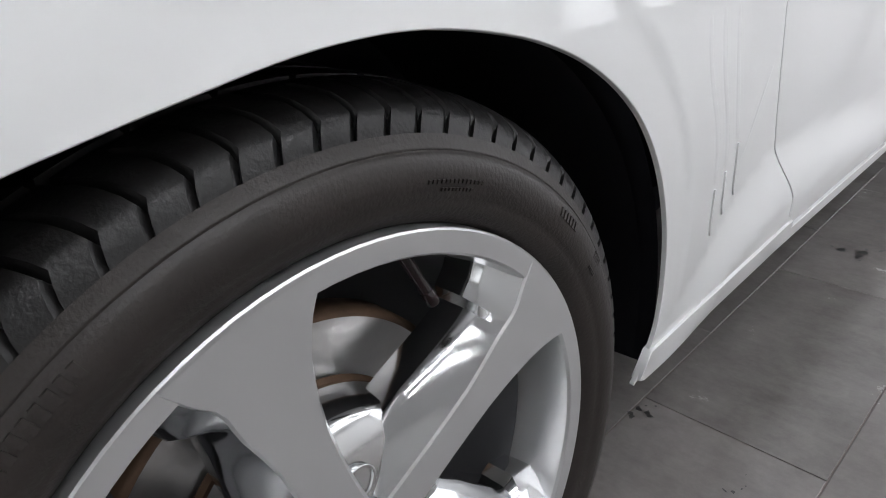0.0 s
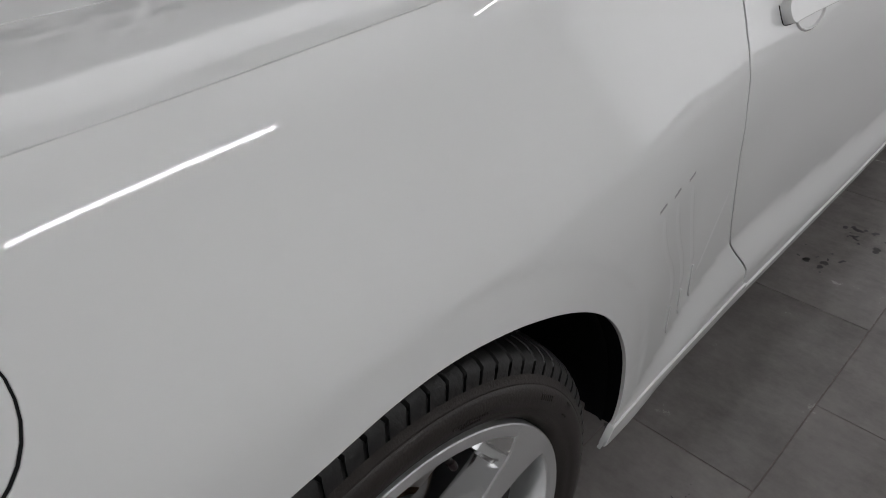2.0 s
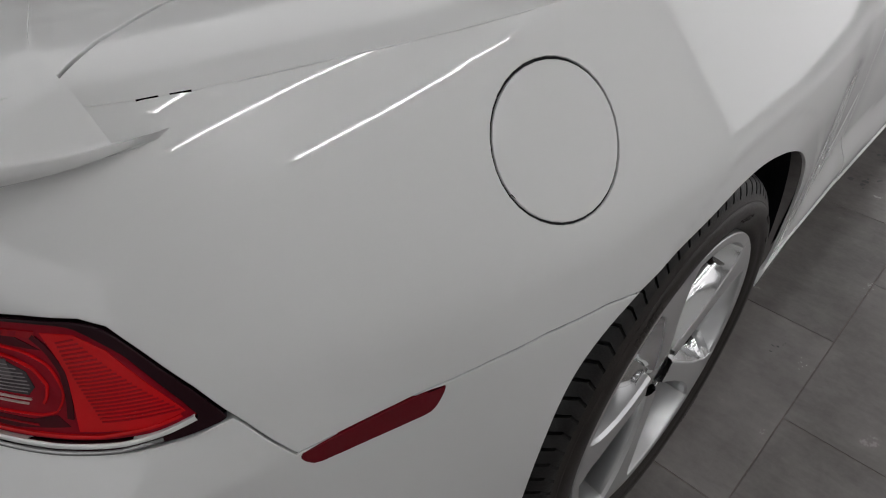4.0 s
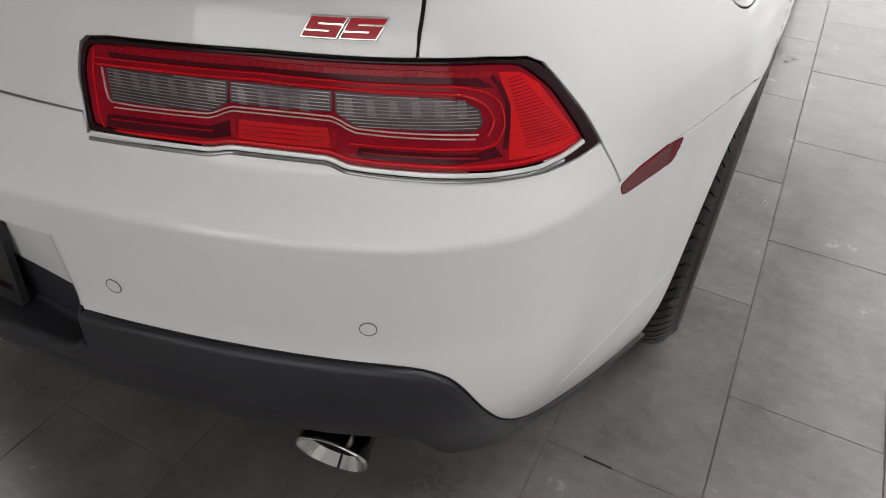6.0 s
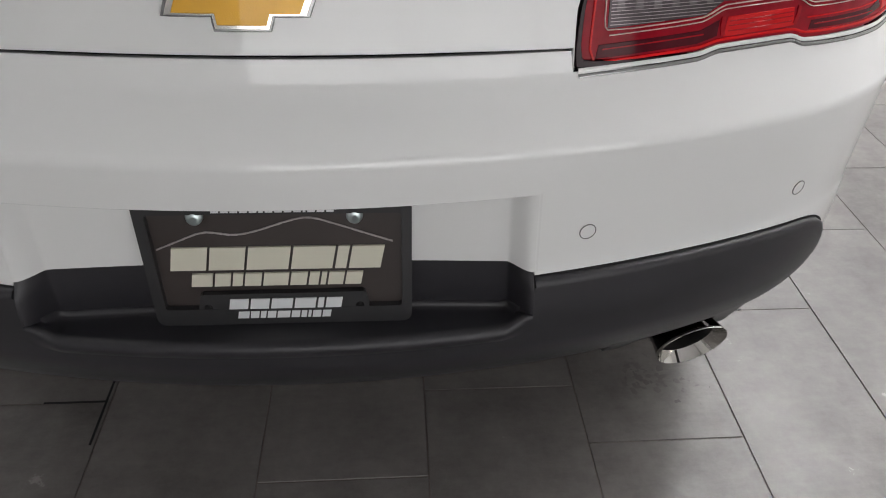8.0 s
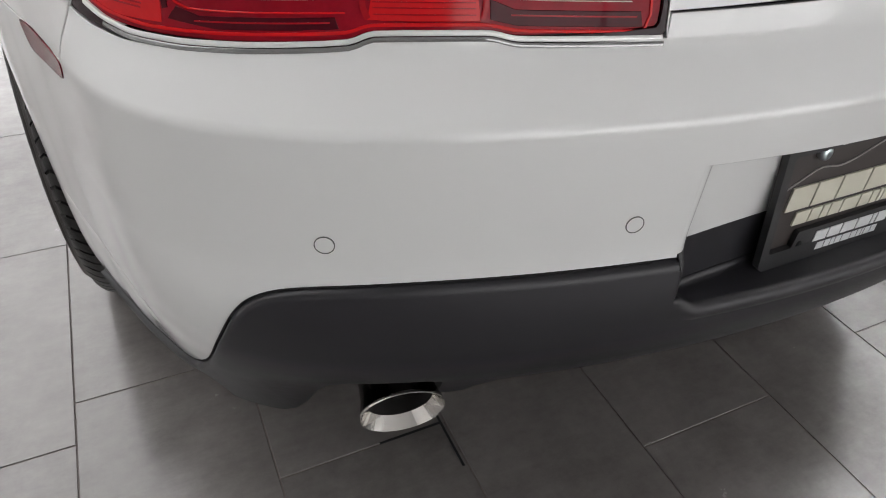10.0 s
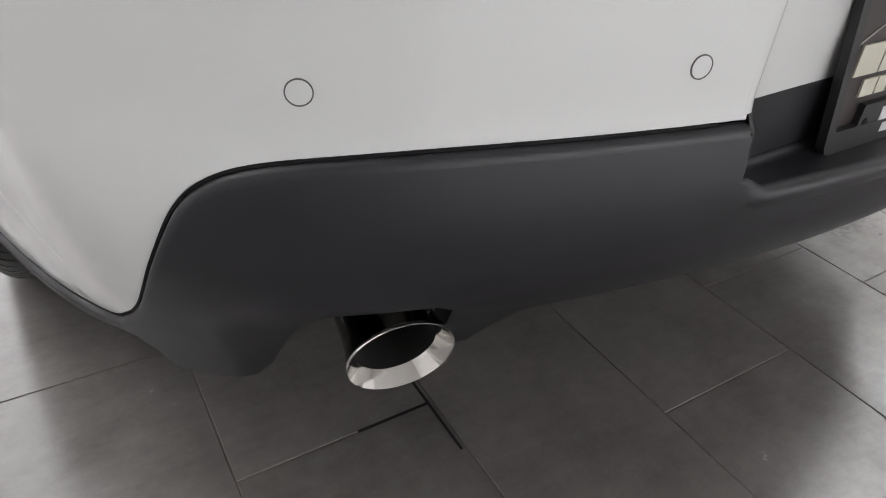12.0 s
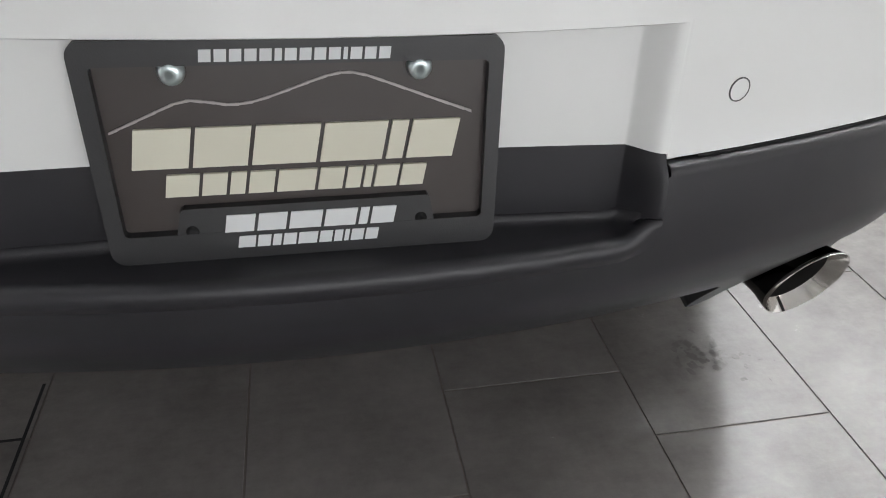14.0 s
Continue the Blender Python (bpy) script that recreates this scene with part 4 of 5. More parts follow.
# ---- exhaust tips ----
def exhaust(s):
    cx, cz, n = s * 0.5845, 0.3315, 64
    prof = [(0.0, 0.0475), (0.095, 0.0485), (0.122, 0.0495), (0.146, 0.0548), (0.1495, 0.0555), (0.1512, 0.0545), (0.131, 0.0425), (0.120, 0.0400), (0.0, 0.0395)]
    turn = radians(10)
    verts = []
    for i in range(n):
        a = 2 * math.pi * i / n
        for d, r in prof:
            along = d - 0.13 + (0.27 * r * math.sin(a) if d > 0.1 else 0.0)
            across = r * math.cos(a)
            verts.append((cx + across * math.cos(turn) + s * along * math.sin(turn), -0.872 + s * across * math.sin(turn) - along * math.cos(turn), cz + r * math.sin(a)))
    k = len(prof)

    def rings(p0, p1):
        return [(i * k + p, ((i + 1) % n) * k + p, ((i + 1) % n) * k + p + 1, i * k + p + 1) for i in range(n) for p in range(p0, p1)]
    tip = sharp(part("exhaust_tip", verts, rings(3, 6), CHROME, car, "polished flared exhaust tip"), 50)
    part("pipe", verts, rings(0, 3), DARK_CHROME, tip, "chromed pipe with its dark reflection put into the colour")
    # narrow dark strip across the lowest part of the tip's ring
    notch_v = []
    for a in (radians(-92.2), radians(-87.8)):
        for d, r in ((0.1499, 0.0556), (0.1516, 0.0546), (0.1316, 0.0422)):
            along, across = d - 0.13 + 0.27 * r * math.sin(a), r * math.cos(a)
            notch_v.append((cx + across * math.cos(turn) + s * along * math.sin(turn), -0.8723 + s * across * math.sin(turn) - along * math.cos(turn), cz + r * math.sin(a) + 0.0003))
    if s > 0:
        part("weld_seam", notch_v, [(0, 3, 4, 1), (1, 4, 5, 2)], SOOT, tip, "narrow dark notch at the foot of the tip")
    part("bore", verts, rings(6, 8) + [tuple(i * k + k - 1 for i in range(n))], SOOT, tip, "sooty bore")
    v, fcs = lathe([(0.0, 0.046), (-0.32, 0.046)], (cx - s * 0.02, -0.42, cz), 32, "y", closed=False)
    part("pipe", v, fcs, DARK_CHROME, tip)


for s in (1, -1):
    exhaust(s)


# ---- wheels ----
def wheel(s, y_axle=0.018):
    at = (0.958 if s > 0 else -0.969, y_axle, 0.364)

    def out(verts):
        """Wheel places (outward, along y, up) in the world."""
        return [(at[0] + s * u, at[1] + y, at[2] + z) for u, y, z in verts]

    def turned(profile, n=96, closed=False, arc=(0, 2 * math.pi)):
        v, fcs = lathe(profile, (0, 0, 0), n, "x", arc, closed)
        return out(v), fcs if s > 0 else [q[::-1] for q in fcs]

    rim = sharp(part("wheel", *turned([(-0.022, 0.2705), (-0.006, 0.2712), (-0.0016, 0.2705), (-0.0003, 0.2690), (-0.0004, 0.264), (-0.0006, 0.257), (-0.0010, 0.2525), (-0.0038, 0.2502), (-0.012, 0.2485), (-0.06, 0.2425), (-0.23, 0.238)]), ALLOY, car,
                     "silver five-spoke alloy wheel with a low-profile tyre"), 18)
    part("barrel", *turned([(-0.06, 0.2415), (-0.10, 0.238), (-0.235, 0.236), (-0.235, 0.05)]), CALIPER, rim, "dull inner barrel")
    # tyre: tread with ring grooves and slanted shoulder cuts
    tread = [(-0.0040, 0.3345), (-0.0060, 0.3395), (-0.0090, 0.3445), (-0.0130, 0.3495), (-0.019, 0.3548), (-0.028, 0.3595), (-0.040, 0.3623), (-0.055, 0.3635), (-0.064, 0.3638), (-0.0645, 0.357), (-0.074, 0.357), (-0.0745, 0.364), (-0.112, 0.364), (-0.1125, 0.357), (-0.122, 0.357), (-0.1225, 0.364),
             (-0.160, 0.364), (-0.1605, 0.357), (-0.170, 0.357), (-0.1705, 0.364), (-0.205, 0.3638), (-0.2055, 0.357), (-0.215, 0.357), (-0.2155, 0.3635), (-0.245, 0.3605), (-0.262, 0.3485)]
    pitch, verts, faces = 82, [], []
    cols = (0.0, 0.05, 0.16, 0.22, 0.6)
    for i in range(pitch):
        for c, f in enumerate(cols):
            for p, (u, r) in enumerate(tread):
                cut = 0.0085 if c in (1, 2) and (p <= 8 or p >= 23 or 11 <= p <= 12) else 0.0
                if p < 2:
                    cut *= 0.55 + 0.35 * p
                if i % 2 and p >= 7:
                    cut = 0.0
                thin = 0.35 if p < 2 or p > 6 else 1.0 - 0.12 * (p - 2)
                bend = 1.25 * (-0.0130 - u) if u < -0.0130 else 2.6 * (u + 0.0130)
                if c in (1, 2):
                    f = 0.105 + (f - 0.105) * thin
                a = 2 * math.pi * (i + f) / pitch + min(bend, 0.12)
                rr = r - cut
                verts.append((u, rr * math.cos(a), rr * math.sin(a)))
    k, total = len(tread), pitch * len(cols)
    for i in range(total):
        j = (i + 1) % total
        for p in range(k - 1):
            q = (i * k + p, i * k + p + 1, j * k + p + 1, j * k + p)
            faces.append(q if s > 0 else q[::-1])
    tyre = sharp(part("tyre", out(verts), faces, RUBBER, rim, "worn black tyre with dusty brownish sidewall"), 30)
    part("sidewall", *turned([(-0.0040, 0.3346), (-0.0022, 0.3310), (0.0006, 0.3262), (0.0017, 0.3250), (0.0013, 0.3246), (0.0016, 0.3240), (0.0029, 0.3234), (0.0068, 0.318), (0.0095, 0.306), (0.0072, 0.2935), (0.0045, 0.2905), (0.0048, 0.289), (-0.0012, 0.280), (-0.0085, 0.2745), (-0.0105, 0.2722), (-0.016, 0.2705)], 160), SIDEWALL, tyre)
    part("inner_sidewall", *turned([(-0.262, 0.3488), (-0.272, 0.33), (-0.272, 0.30), (-0.25, 0.26), (-0.24, 0.235)], 80), RUBBER, tyre)
    # raised marks on the sidewall
    bulge = pchip([0.289, 0.2935, 0.306, 0.318, 0.3232], [0.0048, 0.0072, 0.0095, 0.0068, 0.0034])
    for a0, n_marks, r0, r1, wide in ((118, 9, 0.311, 0.3195, 0.8), (66, 14, 0.3040, 0.3068, 0.45), (68, 9, 0.2985, 0.3010, 0.40), (28, 5, 0.302, 0.320, 0.35), (40, 6, 0.309, 0.3165, 0.6), (215, 8, 0.3105, 0.3185, 0.8), (300, 9, 0.311, 0.3190, 0.8)):
        for i in range(n_marks):
            a1, a2 = radians(a0 + i * wide * 1.7), radians(a0 + i * wide * 1.7 + wide)
            mv = [(u, r * math.cos(a), r * math.sin(a)) for u in (-0.0030, 0.0) for a in (a1, a2) for r in (r0, r1)]
            mv = [(u + bulge(math.hypot(y, z)) + (0.0010 if u > -0.001 else 0.0), y, z) for u, y, z in mv]
            part("mark", out(mv), [(4, 5, 7, 6), (0, 1, 5, 4), (2, 6, 7, 3), (0, 4, 6, 2), (1, 3, 7, 5)], SIDEWALL, tyre, smooth=False)
    # spokes: a flat face that widens to the rim, and a polished flank on one side
    radii = [0.045, 0.07, 0.10, 0.125, 0.15, 0.175, 0.195, 0.206, 0.213, 0.220, 0.23, 0.24, 0.248, 0.2545, 0.260, 0.2675]
    cw = pchip([0.04, 0.10, 0.15, 0.19, 0.21, 0.235, 0.2675], [0.020, 0.016, 0.0175, 0.0245, 0.030, 0.041, 0.064])
    ccw = pchip([0.04, 0.10, 0.15, 0.20, 0.222, 0.245, 0.2675], [0.020, 0.021, 0.0215, 0.0285, 0.0295, 0.041, 0.050])
    flank = pchip([0.04, 0.08, 0.12, 0.16, 0.195, 0.207, 0.214, 0.235, 0.2675], [0.014, 0.030, 0.032, 0.026, 0.0175, 0.0175, 0.032, 0.034, 0.028])
    face_u = pchip([0.04, 0.10, 0.2, 0.25, 0.259, 0.2675], [-0.013, -0.007, -0.0015, 0.0, 0.0002, 0.0002])
    for i in range(5):
        a = radians(33.5 + 72 * i)
        ca, sa = math.cos(a), math.sin(a)
        front, bev, back = [], [], []

        def spot(r, t, u):
            return (u, r * ca - t * sa, r * sa + t * ca)
        for r in radii:
            w1, w2, w3, u = float(cw(r)), float(ccw(r)), float(flank(r)), float(face_u(r))
            rr1, rr2 = math.sqrt(max(r * r - w1 * w1 * (0.8 + 0.2 * (r > 0.255)), 0.0004)), math.sqrt(max(r * r - w2 * w2 * (0.8 + 0.2 * (r > 0.255)), 0.0004))
            rr3 = math.sqrt(max(r * r - (w2 + w3) ** 2 * 0.7, 0.0009))
            front += [spot(rr1, -w1 - 0.004, u - 0.006), spot(rr1, -w1, u), spot(r, 0, u), spot(rr2, w2, u), spot(rr2, w2 + 0.002, u - 0.002)]
            bev += [spot(rr2, w2 + 0.002, u - 0.002), spot(0.7 * rr2 + 0.3 * rr3, w2 + w3 * 0.30, u - 0.0095), spot(0.3 * rr2 + 0.7 * rr3, w2 + w3 * 0.72, u - 0.023), spot(rr3, w2 + w3 * 0.96, u - 0.033), spot(rr3, w2 + w3, u - 0.038), spot(rr3, w2 + w3 * 0.94, u - 0.066)]
            back += [spot(rr1, -w1 - 0.004, u - 0.006), spot(rr1, -w1 - 0.007, u - 0.05), spot(rr3, w2 + w3 * 0.9, u - 0.06)]
        n = len(radii)

        def strip(cols_n):
            f = [(r * cols_n + c, r * cols_n + c + 1, (r + 1) * cols_n + c + 1, (r + 1) * cols_n + c) for r in range(n - 1) for c in range(cols_n - 1)]
            return f if s < 0 else [q[::-1] for q in f]
        spoke = sharp(part("spoke", out(front), strip(5), ALLOY, rim, "flat silver spoke with one polished flank"), 25)
        sharp(part("flank", out(bev), strip(6), POLISHED, spoke, "polished flank"), 32)
        part("back", out(back), strip(3), ALLOY, spoke)
        # lug hole and nut between the spokes
        b = a + radians(50)
        v, fcs = lathe([(-0.024, 0.0165), (-0.0225, 0.0150), (-0.026, 0.0135), (-0.055, 0.0120), (-0.055, 0.0)], (0, 0.064 * math.cos(b), 0.064 * math.sin(b)), 24, "x", closed=False)
        part("lug_hole", out(v), fcs, POLISHED, rim)
        v, fcs = lathe([(-0.055, 0.0095), (-0.040, 0.0095), (-0.038, 0.0075), (-0.038, 0.0)], (0, 0.064 * math.cos(b), 0.064 * math.sin(b)), 6, "x", closed=False)
        part("lug_nut", out(v), fcs, CHROME, rim, smooth=False)
    sharp(part("hub_face", *turned([(-0.085, 0.116), (-0.050, 0.114), (-0.042, 0.108), (-0.032, 0.090), (-0.027, 0.070), (-0.024, 0.045), (-0.028, 0.036), (-0.024, 0.034), (-0.020, 0.030), (-0.018, 0.0)], 60), POLISHED, rim, "polished hub with a round cap"), 40)
    # valve, brake disc and caliper behind the spokes
    av, at_tip = radians(72), radians(62.5)
    tip, root = Vector((-0.020, 0.207 * math.cos(at_tip), 0.207 * math.sin(at_tip))), Vector((-0.040, 0.252 * math.cos(av), 0.252 * math.sin(av)))
    turn = (tip - root).to_track_quat("Z", "Y").to_matrix()
    length = (tip - root).length
    for name, prof, mat, lab in (("valve", [(0.0, 0.0085), (0.010, 0.0065), (0.018, 0.0052), (length - 0.012, 0.0048), (length - 0.012, 0.0)], GLOSS_BLACK, "black rubber valve stem"),
                                 ("valve_cap", [(length - 0.0122, 0.0), (length - 0.012, 0.0056), (length - 0.009, 0.0059), (length - 0.002, 0.0056), (length, 0.0046), (length, 0.0)], GLOSS_BLACK, "black valve cap")):
        vv, vf = lathe(prof, (0, 0, 0), 14, "z", closed=False)
        sharp(part(name, out([tuple(root + turn @ Vector(p)) for p in vv]), vf, mat, rim, lab), 40)
    part("brake_disc", *turned([(-0.095, 0.100), (-0.095, 0.170)], 96), DISC, car, "turned steel brake disc")
    part("disc_edge", *turned([(-0.0952, 0.1698), (-0.0945, 0.1735), (-0.097, 0.1775), (-0.121, 0.1775), (-0.123, 0.1735), (-0.123, 0.095)], 96), RUST, car, "rusty edge of the brake disc")
    sharp(part("disc_hat", *turned([(-0.0945, 0.119), (-0.090, 0.1155), (-0.0885, 0.108), (-0.080, 0.1065)], 72), RUST, car, "rusty foot of the disc hat"), 30)
    sharp(part("hat_face", *turned([(-0.080, 0.1065), (-0.071, 0.1045), (-0.069, 0.100), (-0.0685, 0.088), (-0.062, 0.0855), (-0.060, 0.080), (-0.060, 0.0)], 72), HAT, car, "dull steel disc hat"), 30)
    arc = (radians(140), radians(215))
    part("caliper", *turned([(-0.062, 0.118), (-0.056, 0.125), (-0.056, 0.180), (-0.064, 0.190), (-0.15, 0.190), (-0.15, 0.180), (-0.09, 0.179), (-0.09, 0.118)], 20, True, arc), CALIPER, car, "grey brake caliper")
    # wheel house
    house = (s * 0.0, y_axle + 0.047, 0.362)
    v, fcs = lathe([(s * 0.60, 0.425), (s * 0.87, 0.425), (s * 0.915, 0.408)], house, 60, "x", (radians(-10), radians(182)), False)
    part("wheel_liner", v, fcs, LINER, car, "black wheel arch liner")
    v, fcs = lathe([(s * 0.60, 0.428), (s * 0.60, 0.0)], house, 60, "x", (radians(-28), radians(208)), False)
    part("wheel_liner", v, fcs, LINER, car)
    v, fcs = lathe([(s * 0.87, 0.426), (s * 0.925, 0.432)], house, 60, "x", (radians(-12), radians(182)), False)
    part("liner_flange", v, fcs, LINER, car)


for s in (1, -1):
    wheel(s)
    wheel(s, 2.870)

# ---- the fore part of the body: wings, bonnet, nose and cabin ----
_a = np.linspace(0, math.pi, 1500)
_fx = 0.945 * np.sign(np.cos(_a)) * np.abs(np.cos(_a)) ** 0.36
_fy = 2.104 + 1.72 * np.abs(np.sin(_a)) ** 0.36
_fq = np.r_[0, np.cumsum(np.hypot(np.diff(_fx), np.diff(_fy)))]
NOSE = _fq[-1] / 2
tuck = pchip([0.2, 0.3, 0.45, 0.6, 0.75, 0.85, 0.92, 1.0], [0.05, 0.02, 0.005, 0, 0.012, 0.03, 0.06, 0.11])
bonnet_height = pchip([2.0, 2.3, 2.8, 3.3, 3.6, 3.83], [1.03, 1.02, 0.975, 0.90, 0.84, 0.76])


def fore(q, z):
    """Wings and nose: arc along the plan outline from the door, and height."""
    q, z = np.broadcast_arrays(np.asarray(q, float), np.asarray(z, float))

    def at(q, z):
        x, y = np.interp(q, _fq, _fx), np.interp(q, _fq, _fy)
        return np.stack([x * (1 - tuck(z)), y - (y - 2.104) * 0.6 * tuck(z), z], -1)
    h = 0.004
    p = at(q, z)
    n = np.cross(at(q + h, z) - at(q - h, z), at(q, z + h) - at(q, z - h))
    return p, n / np.maximum(np.linalg.norm(n, axis=-1, keepdims=True), 1e-9)


def hood(x, y):
    x, y = np.broadcast_arrays(np.asarray(x, float), np.asarray(y, float))

    def height(x, y):
        edge = np.interp(np.clip(y, 2.104, 3.82), _fy[:750], _fx[:750])
        return bonnet_height(y) - 0.03 * np.clip(np.abs(x) / np.maximum(edge * 0.93, 0.2), 0, 1.1) ** 4 + 0.014 * np.clip(1 - np.abs(x) / 0.42, 0, 1) ** 0.5
    h = 0.004
    n = np.stack([-(height(x + h, y) - height(x - h, y)) / (2 * h), -(height(x, y + h) - height(x, y - h)) / (2 * h), np.ones(x.shape)], -1)
    return np.stack([x, y, height(x, y)], -1), n / np.linalg.norm(n, axis=-1, keepdims=True)


top_line = [(q, float(bonnet_height(np.interp(q, _fq, _fy))) - 0.032) for q in np.linspace(0.0, NOSE, 30)]
wheel_cut = [(0.781 + 0.395 * math.cos(radians(a)), 0.364 + 0.395 * math.sin(radians(a))) for a in range(-16, 197, 8)]
wing_top = [p for p in top_line if p[0] < 1.36]
wing = [(0.0, 0.25), (0.0, 0.6)] + wing_top + [(1.36, wing_top[-1][1]), (1.36, 0.255)] + wheel_cut
nose_top = [(1.362, wing_top[-1][1])] + [p for p in top_line if p[0] > 1.37]
nose_line = [(1.362, 0.25)] + nose_top + [(2 * NOSE - q, z) for q, z in nose_top[:-1]][::-1] + [(2 * NOSE - 1.362, 0.25)]
panel("front_wing", wing, PAINT, car, "white painted front wing", grid=0.04, gap=0.002, surface=fore)
panel("front_wing", [(2 * NOSE - q, z) for q, z in wing], PAINT, car, "white painted front wing", grid=0.04, gap=0.002, surface=fore)
panel("front_bumper", nose_line, PAINT, car, "white painted front bumper", grid=0.04, gap=0.002, surface=fore)
for z0, z1, half in ((0.60, 0.70, 0.50), (0.33, 0.50, 0.62)):
    panel("grille", soft([(NOSE - half, z1), (NOSE - half * 0.92, z0), (NOSE + half * 0.92, z0), (NOSE + half, z1)], 0.03), TRIM, car, "black front grille", grid=0.05, off=0.004, surface=fore)
for s in (1, -1):
    panel("headlamp", soft([(NOSE + s * 0.54, 0.60), (NOSE + s * 0.54, 0.69), (NOSE + s * 0.80, 0.71), (NOSE + s * 0.84, 0.63)], 0.03), CAR_GLASS, car, "glass headlamp", grid=0.04, off=0.005, surface=fore)
    panel("sill", [(s * 0.80, 2.10), (s * 0.88, 2.10), (s * 0.88, 2.2), (s * 0.80, 2.2)], LINER, car, grid=0.1, surface=lambda x, y: (np.stack([x, y, np.full(np.shape(x), 0.255)], -1), np.stack([np.zeros(np.shape(x)), np.zeros(np.shape(x)), np.ones(np.shape(x))], -1)))
hood_edge = [(float(fore(np.array([q]), np.array([z]))[0][0][0]), float(fore(np.array([q]), np.array([z]))[0][0][1])) for q, z in top_line]
hood_line = hood_edge[1:] + [(-x, y) for x, y in hood_edge[1:-1]][::-1] + [(-0.80, 2.12), (-0.5, 2.22), (0, 2.26), (0.5, 2.22), (0.80, 2.12)]
panel("bonnet", hood_line, PAINT, car, "white painted bonnet", grid=0.05, gap=0.001, surface=hood)

# cabin: arches from belt to belt, station by station along the car
roof_height = pchip([0.36, 0.55, 0.85, 1.15, 1.5, 1.8, 2.1, 2.36], [1.053, 1.15, 1.285, 1.352, 1.365, 1.318, 1.185, 1.045])
belt_width = pchip([0.36, 0.7, 1.2, 2.0, 2.36], [0.66, 0.79, 0.80, 0.79, 0.72])
cabin_y = [0.36, 0.42, 0.5, 0.6, 0.7, 0.8, 0.88, 1.0, 1.15, 1.3, 1.45, 1.6, 1.72, 1.80, 1.9, 2.0, 2.1, 2.2, 2.29, 2.36]
arc_n = 33


def arch_point(y, k):
    a = math.pi * k / (arc_n - 1)
    c, h = math.cos(a), math.sin(a) ** 0.75
    w, zt = float(belt_width(y)), float(roof_height(y))
    lean = 1 - 0.24 * h * min(1.0, (zt - 1.03) / 0.33)
    return (w * lean * math.copysign(abs(c) ** 0.62, c), y, 1.022 + (zt - 1.022) * h)


grid_v = [arch_point(y, k) for y in cabin_y for k in range(arc_n)]


def cabin_part(name, pick, mat, label):
    cells = [(i, k) for i in range(len(cabin_y) - 1) for k in range(arc_n - 1) if pick((cabin_y[i] + cabin_y[i + 1]) / 2, k)]
    used = sorted({v for i, k in cells for v in (i * arc_n + k, i * arc_n + k + 1, (i + 1) * arc_n + k + 1, (i + 1) * arc_n + k)})
    at = {v: n for n, v in enumerate(used)}
    part(name, [grid_v[v] for v in used], [tuple(at[v] for v in (i * arc_n + k, i * arc_n + k + 1, (i + 1) * arc_n + k + 1, (i + 1) * arc_n + k)) for i, k in cells], mat, car, label)


def zone(y, k):
    m = min(k, arc_n - 2 - k)
    if m <= 6 and m >= 1 and 0.7 < y < 2.1:
        return "right" if k < arc_n / 2 else "left"
    if m >= 8 and 0.42 < y < 0.88:
        return "rear"
    if m >= 7 and 1.8 < y < 2.29:
        return "fore"
    return "roof"


cabin_part("roof", lambda y, k: zone(y, k) == "roof", PAINT, "white painted roof and pillars")
cabin_part("rear_window", lambda y, k: zone(y, k) == "rear", CAR_GLASS, "dark tinted rear window")
cabin_part("windscreen", lambda y, k: zone(y, k) == "fore", CAR_GLASS, "dark windscreen")
cabin_part("side_window", lambda y, k: zone(y, k) == "right", CAR_GLASS, "dark tinted side window")
cabin_part("side_window", lambda y, k: zone(y, k) == "left", CAR_GLASS, "dark tinted side window")
# shoulder between the door tops and the cabin
for s in (1, -1):
    rows = [(y, float(solve(lambda d: body(d, np.array([y]), np.array([1.02])), [0.05], [1.4])[0]) + (0.011 if s < 0 else 0)) for y in np.linspace(0.40, 2.10, 24)]
    part("window_sill", [v for y, x in rows for v in ((s * x, y, 1.018 + 0.012 * (y < 1.0)), (s * (x - 0.02), y, 1.031), (s * (float(belt_width(y)) - 0.05), y, 1.034))],
         [(3 * i + c, 3 * i + c + 1, 3 * i + c + 4, 3 * i + c + 3) for i in range(23) for c in range(2)], PAINT, car, "white painted belt line")


# ---- gills and handle on the flank ----
SCOOP = rounded(side_yz([(0.764, 0.622), (0.727, 0.574), (0.698, 0.526), (0.671, 0.482)]), 2, False)
ribbon("scoop_crease", SCOOP, 0.010, PAINT, car, "soft crease of the pressed scoop", off=-0.0006, depth=0.002, height=0.0020)
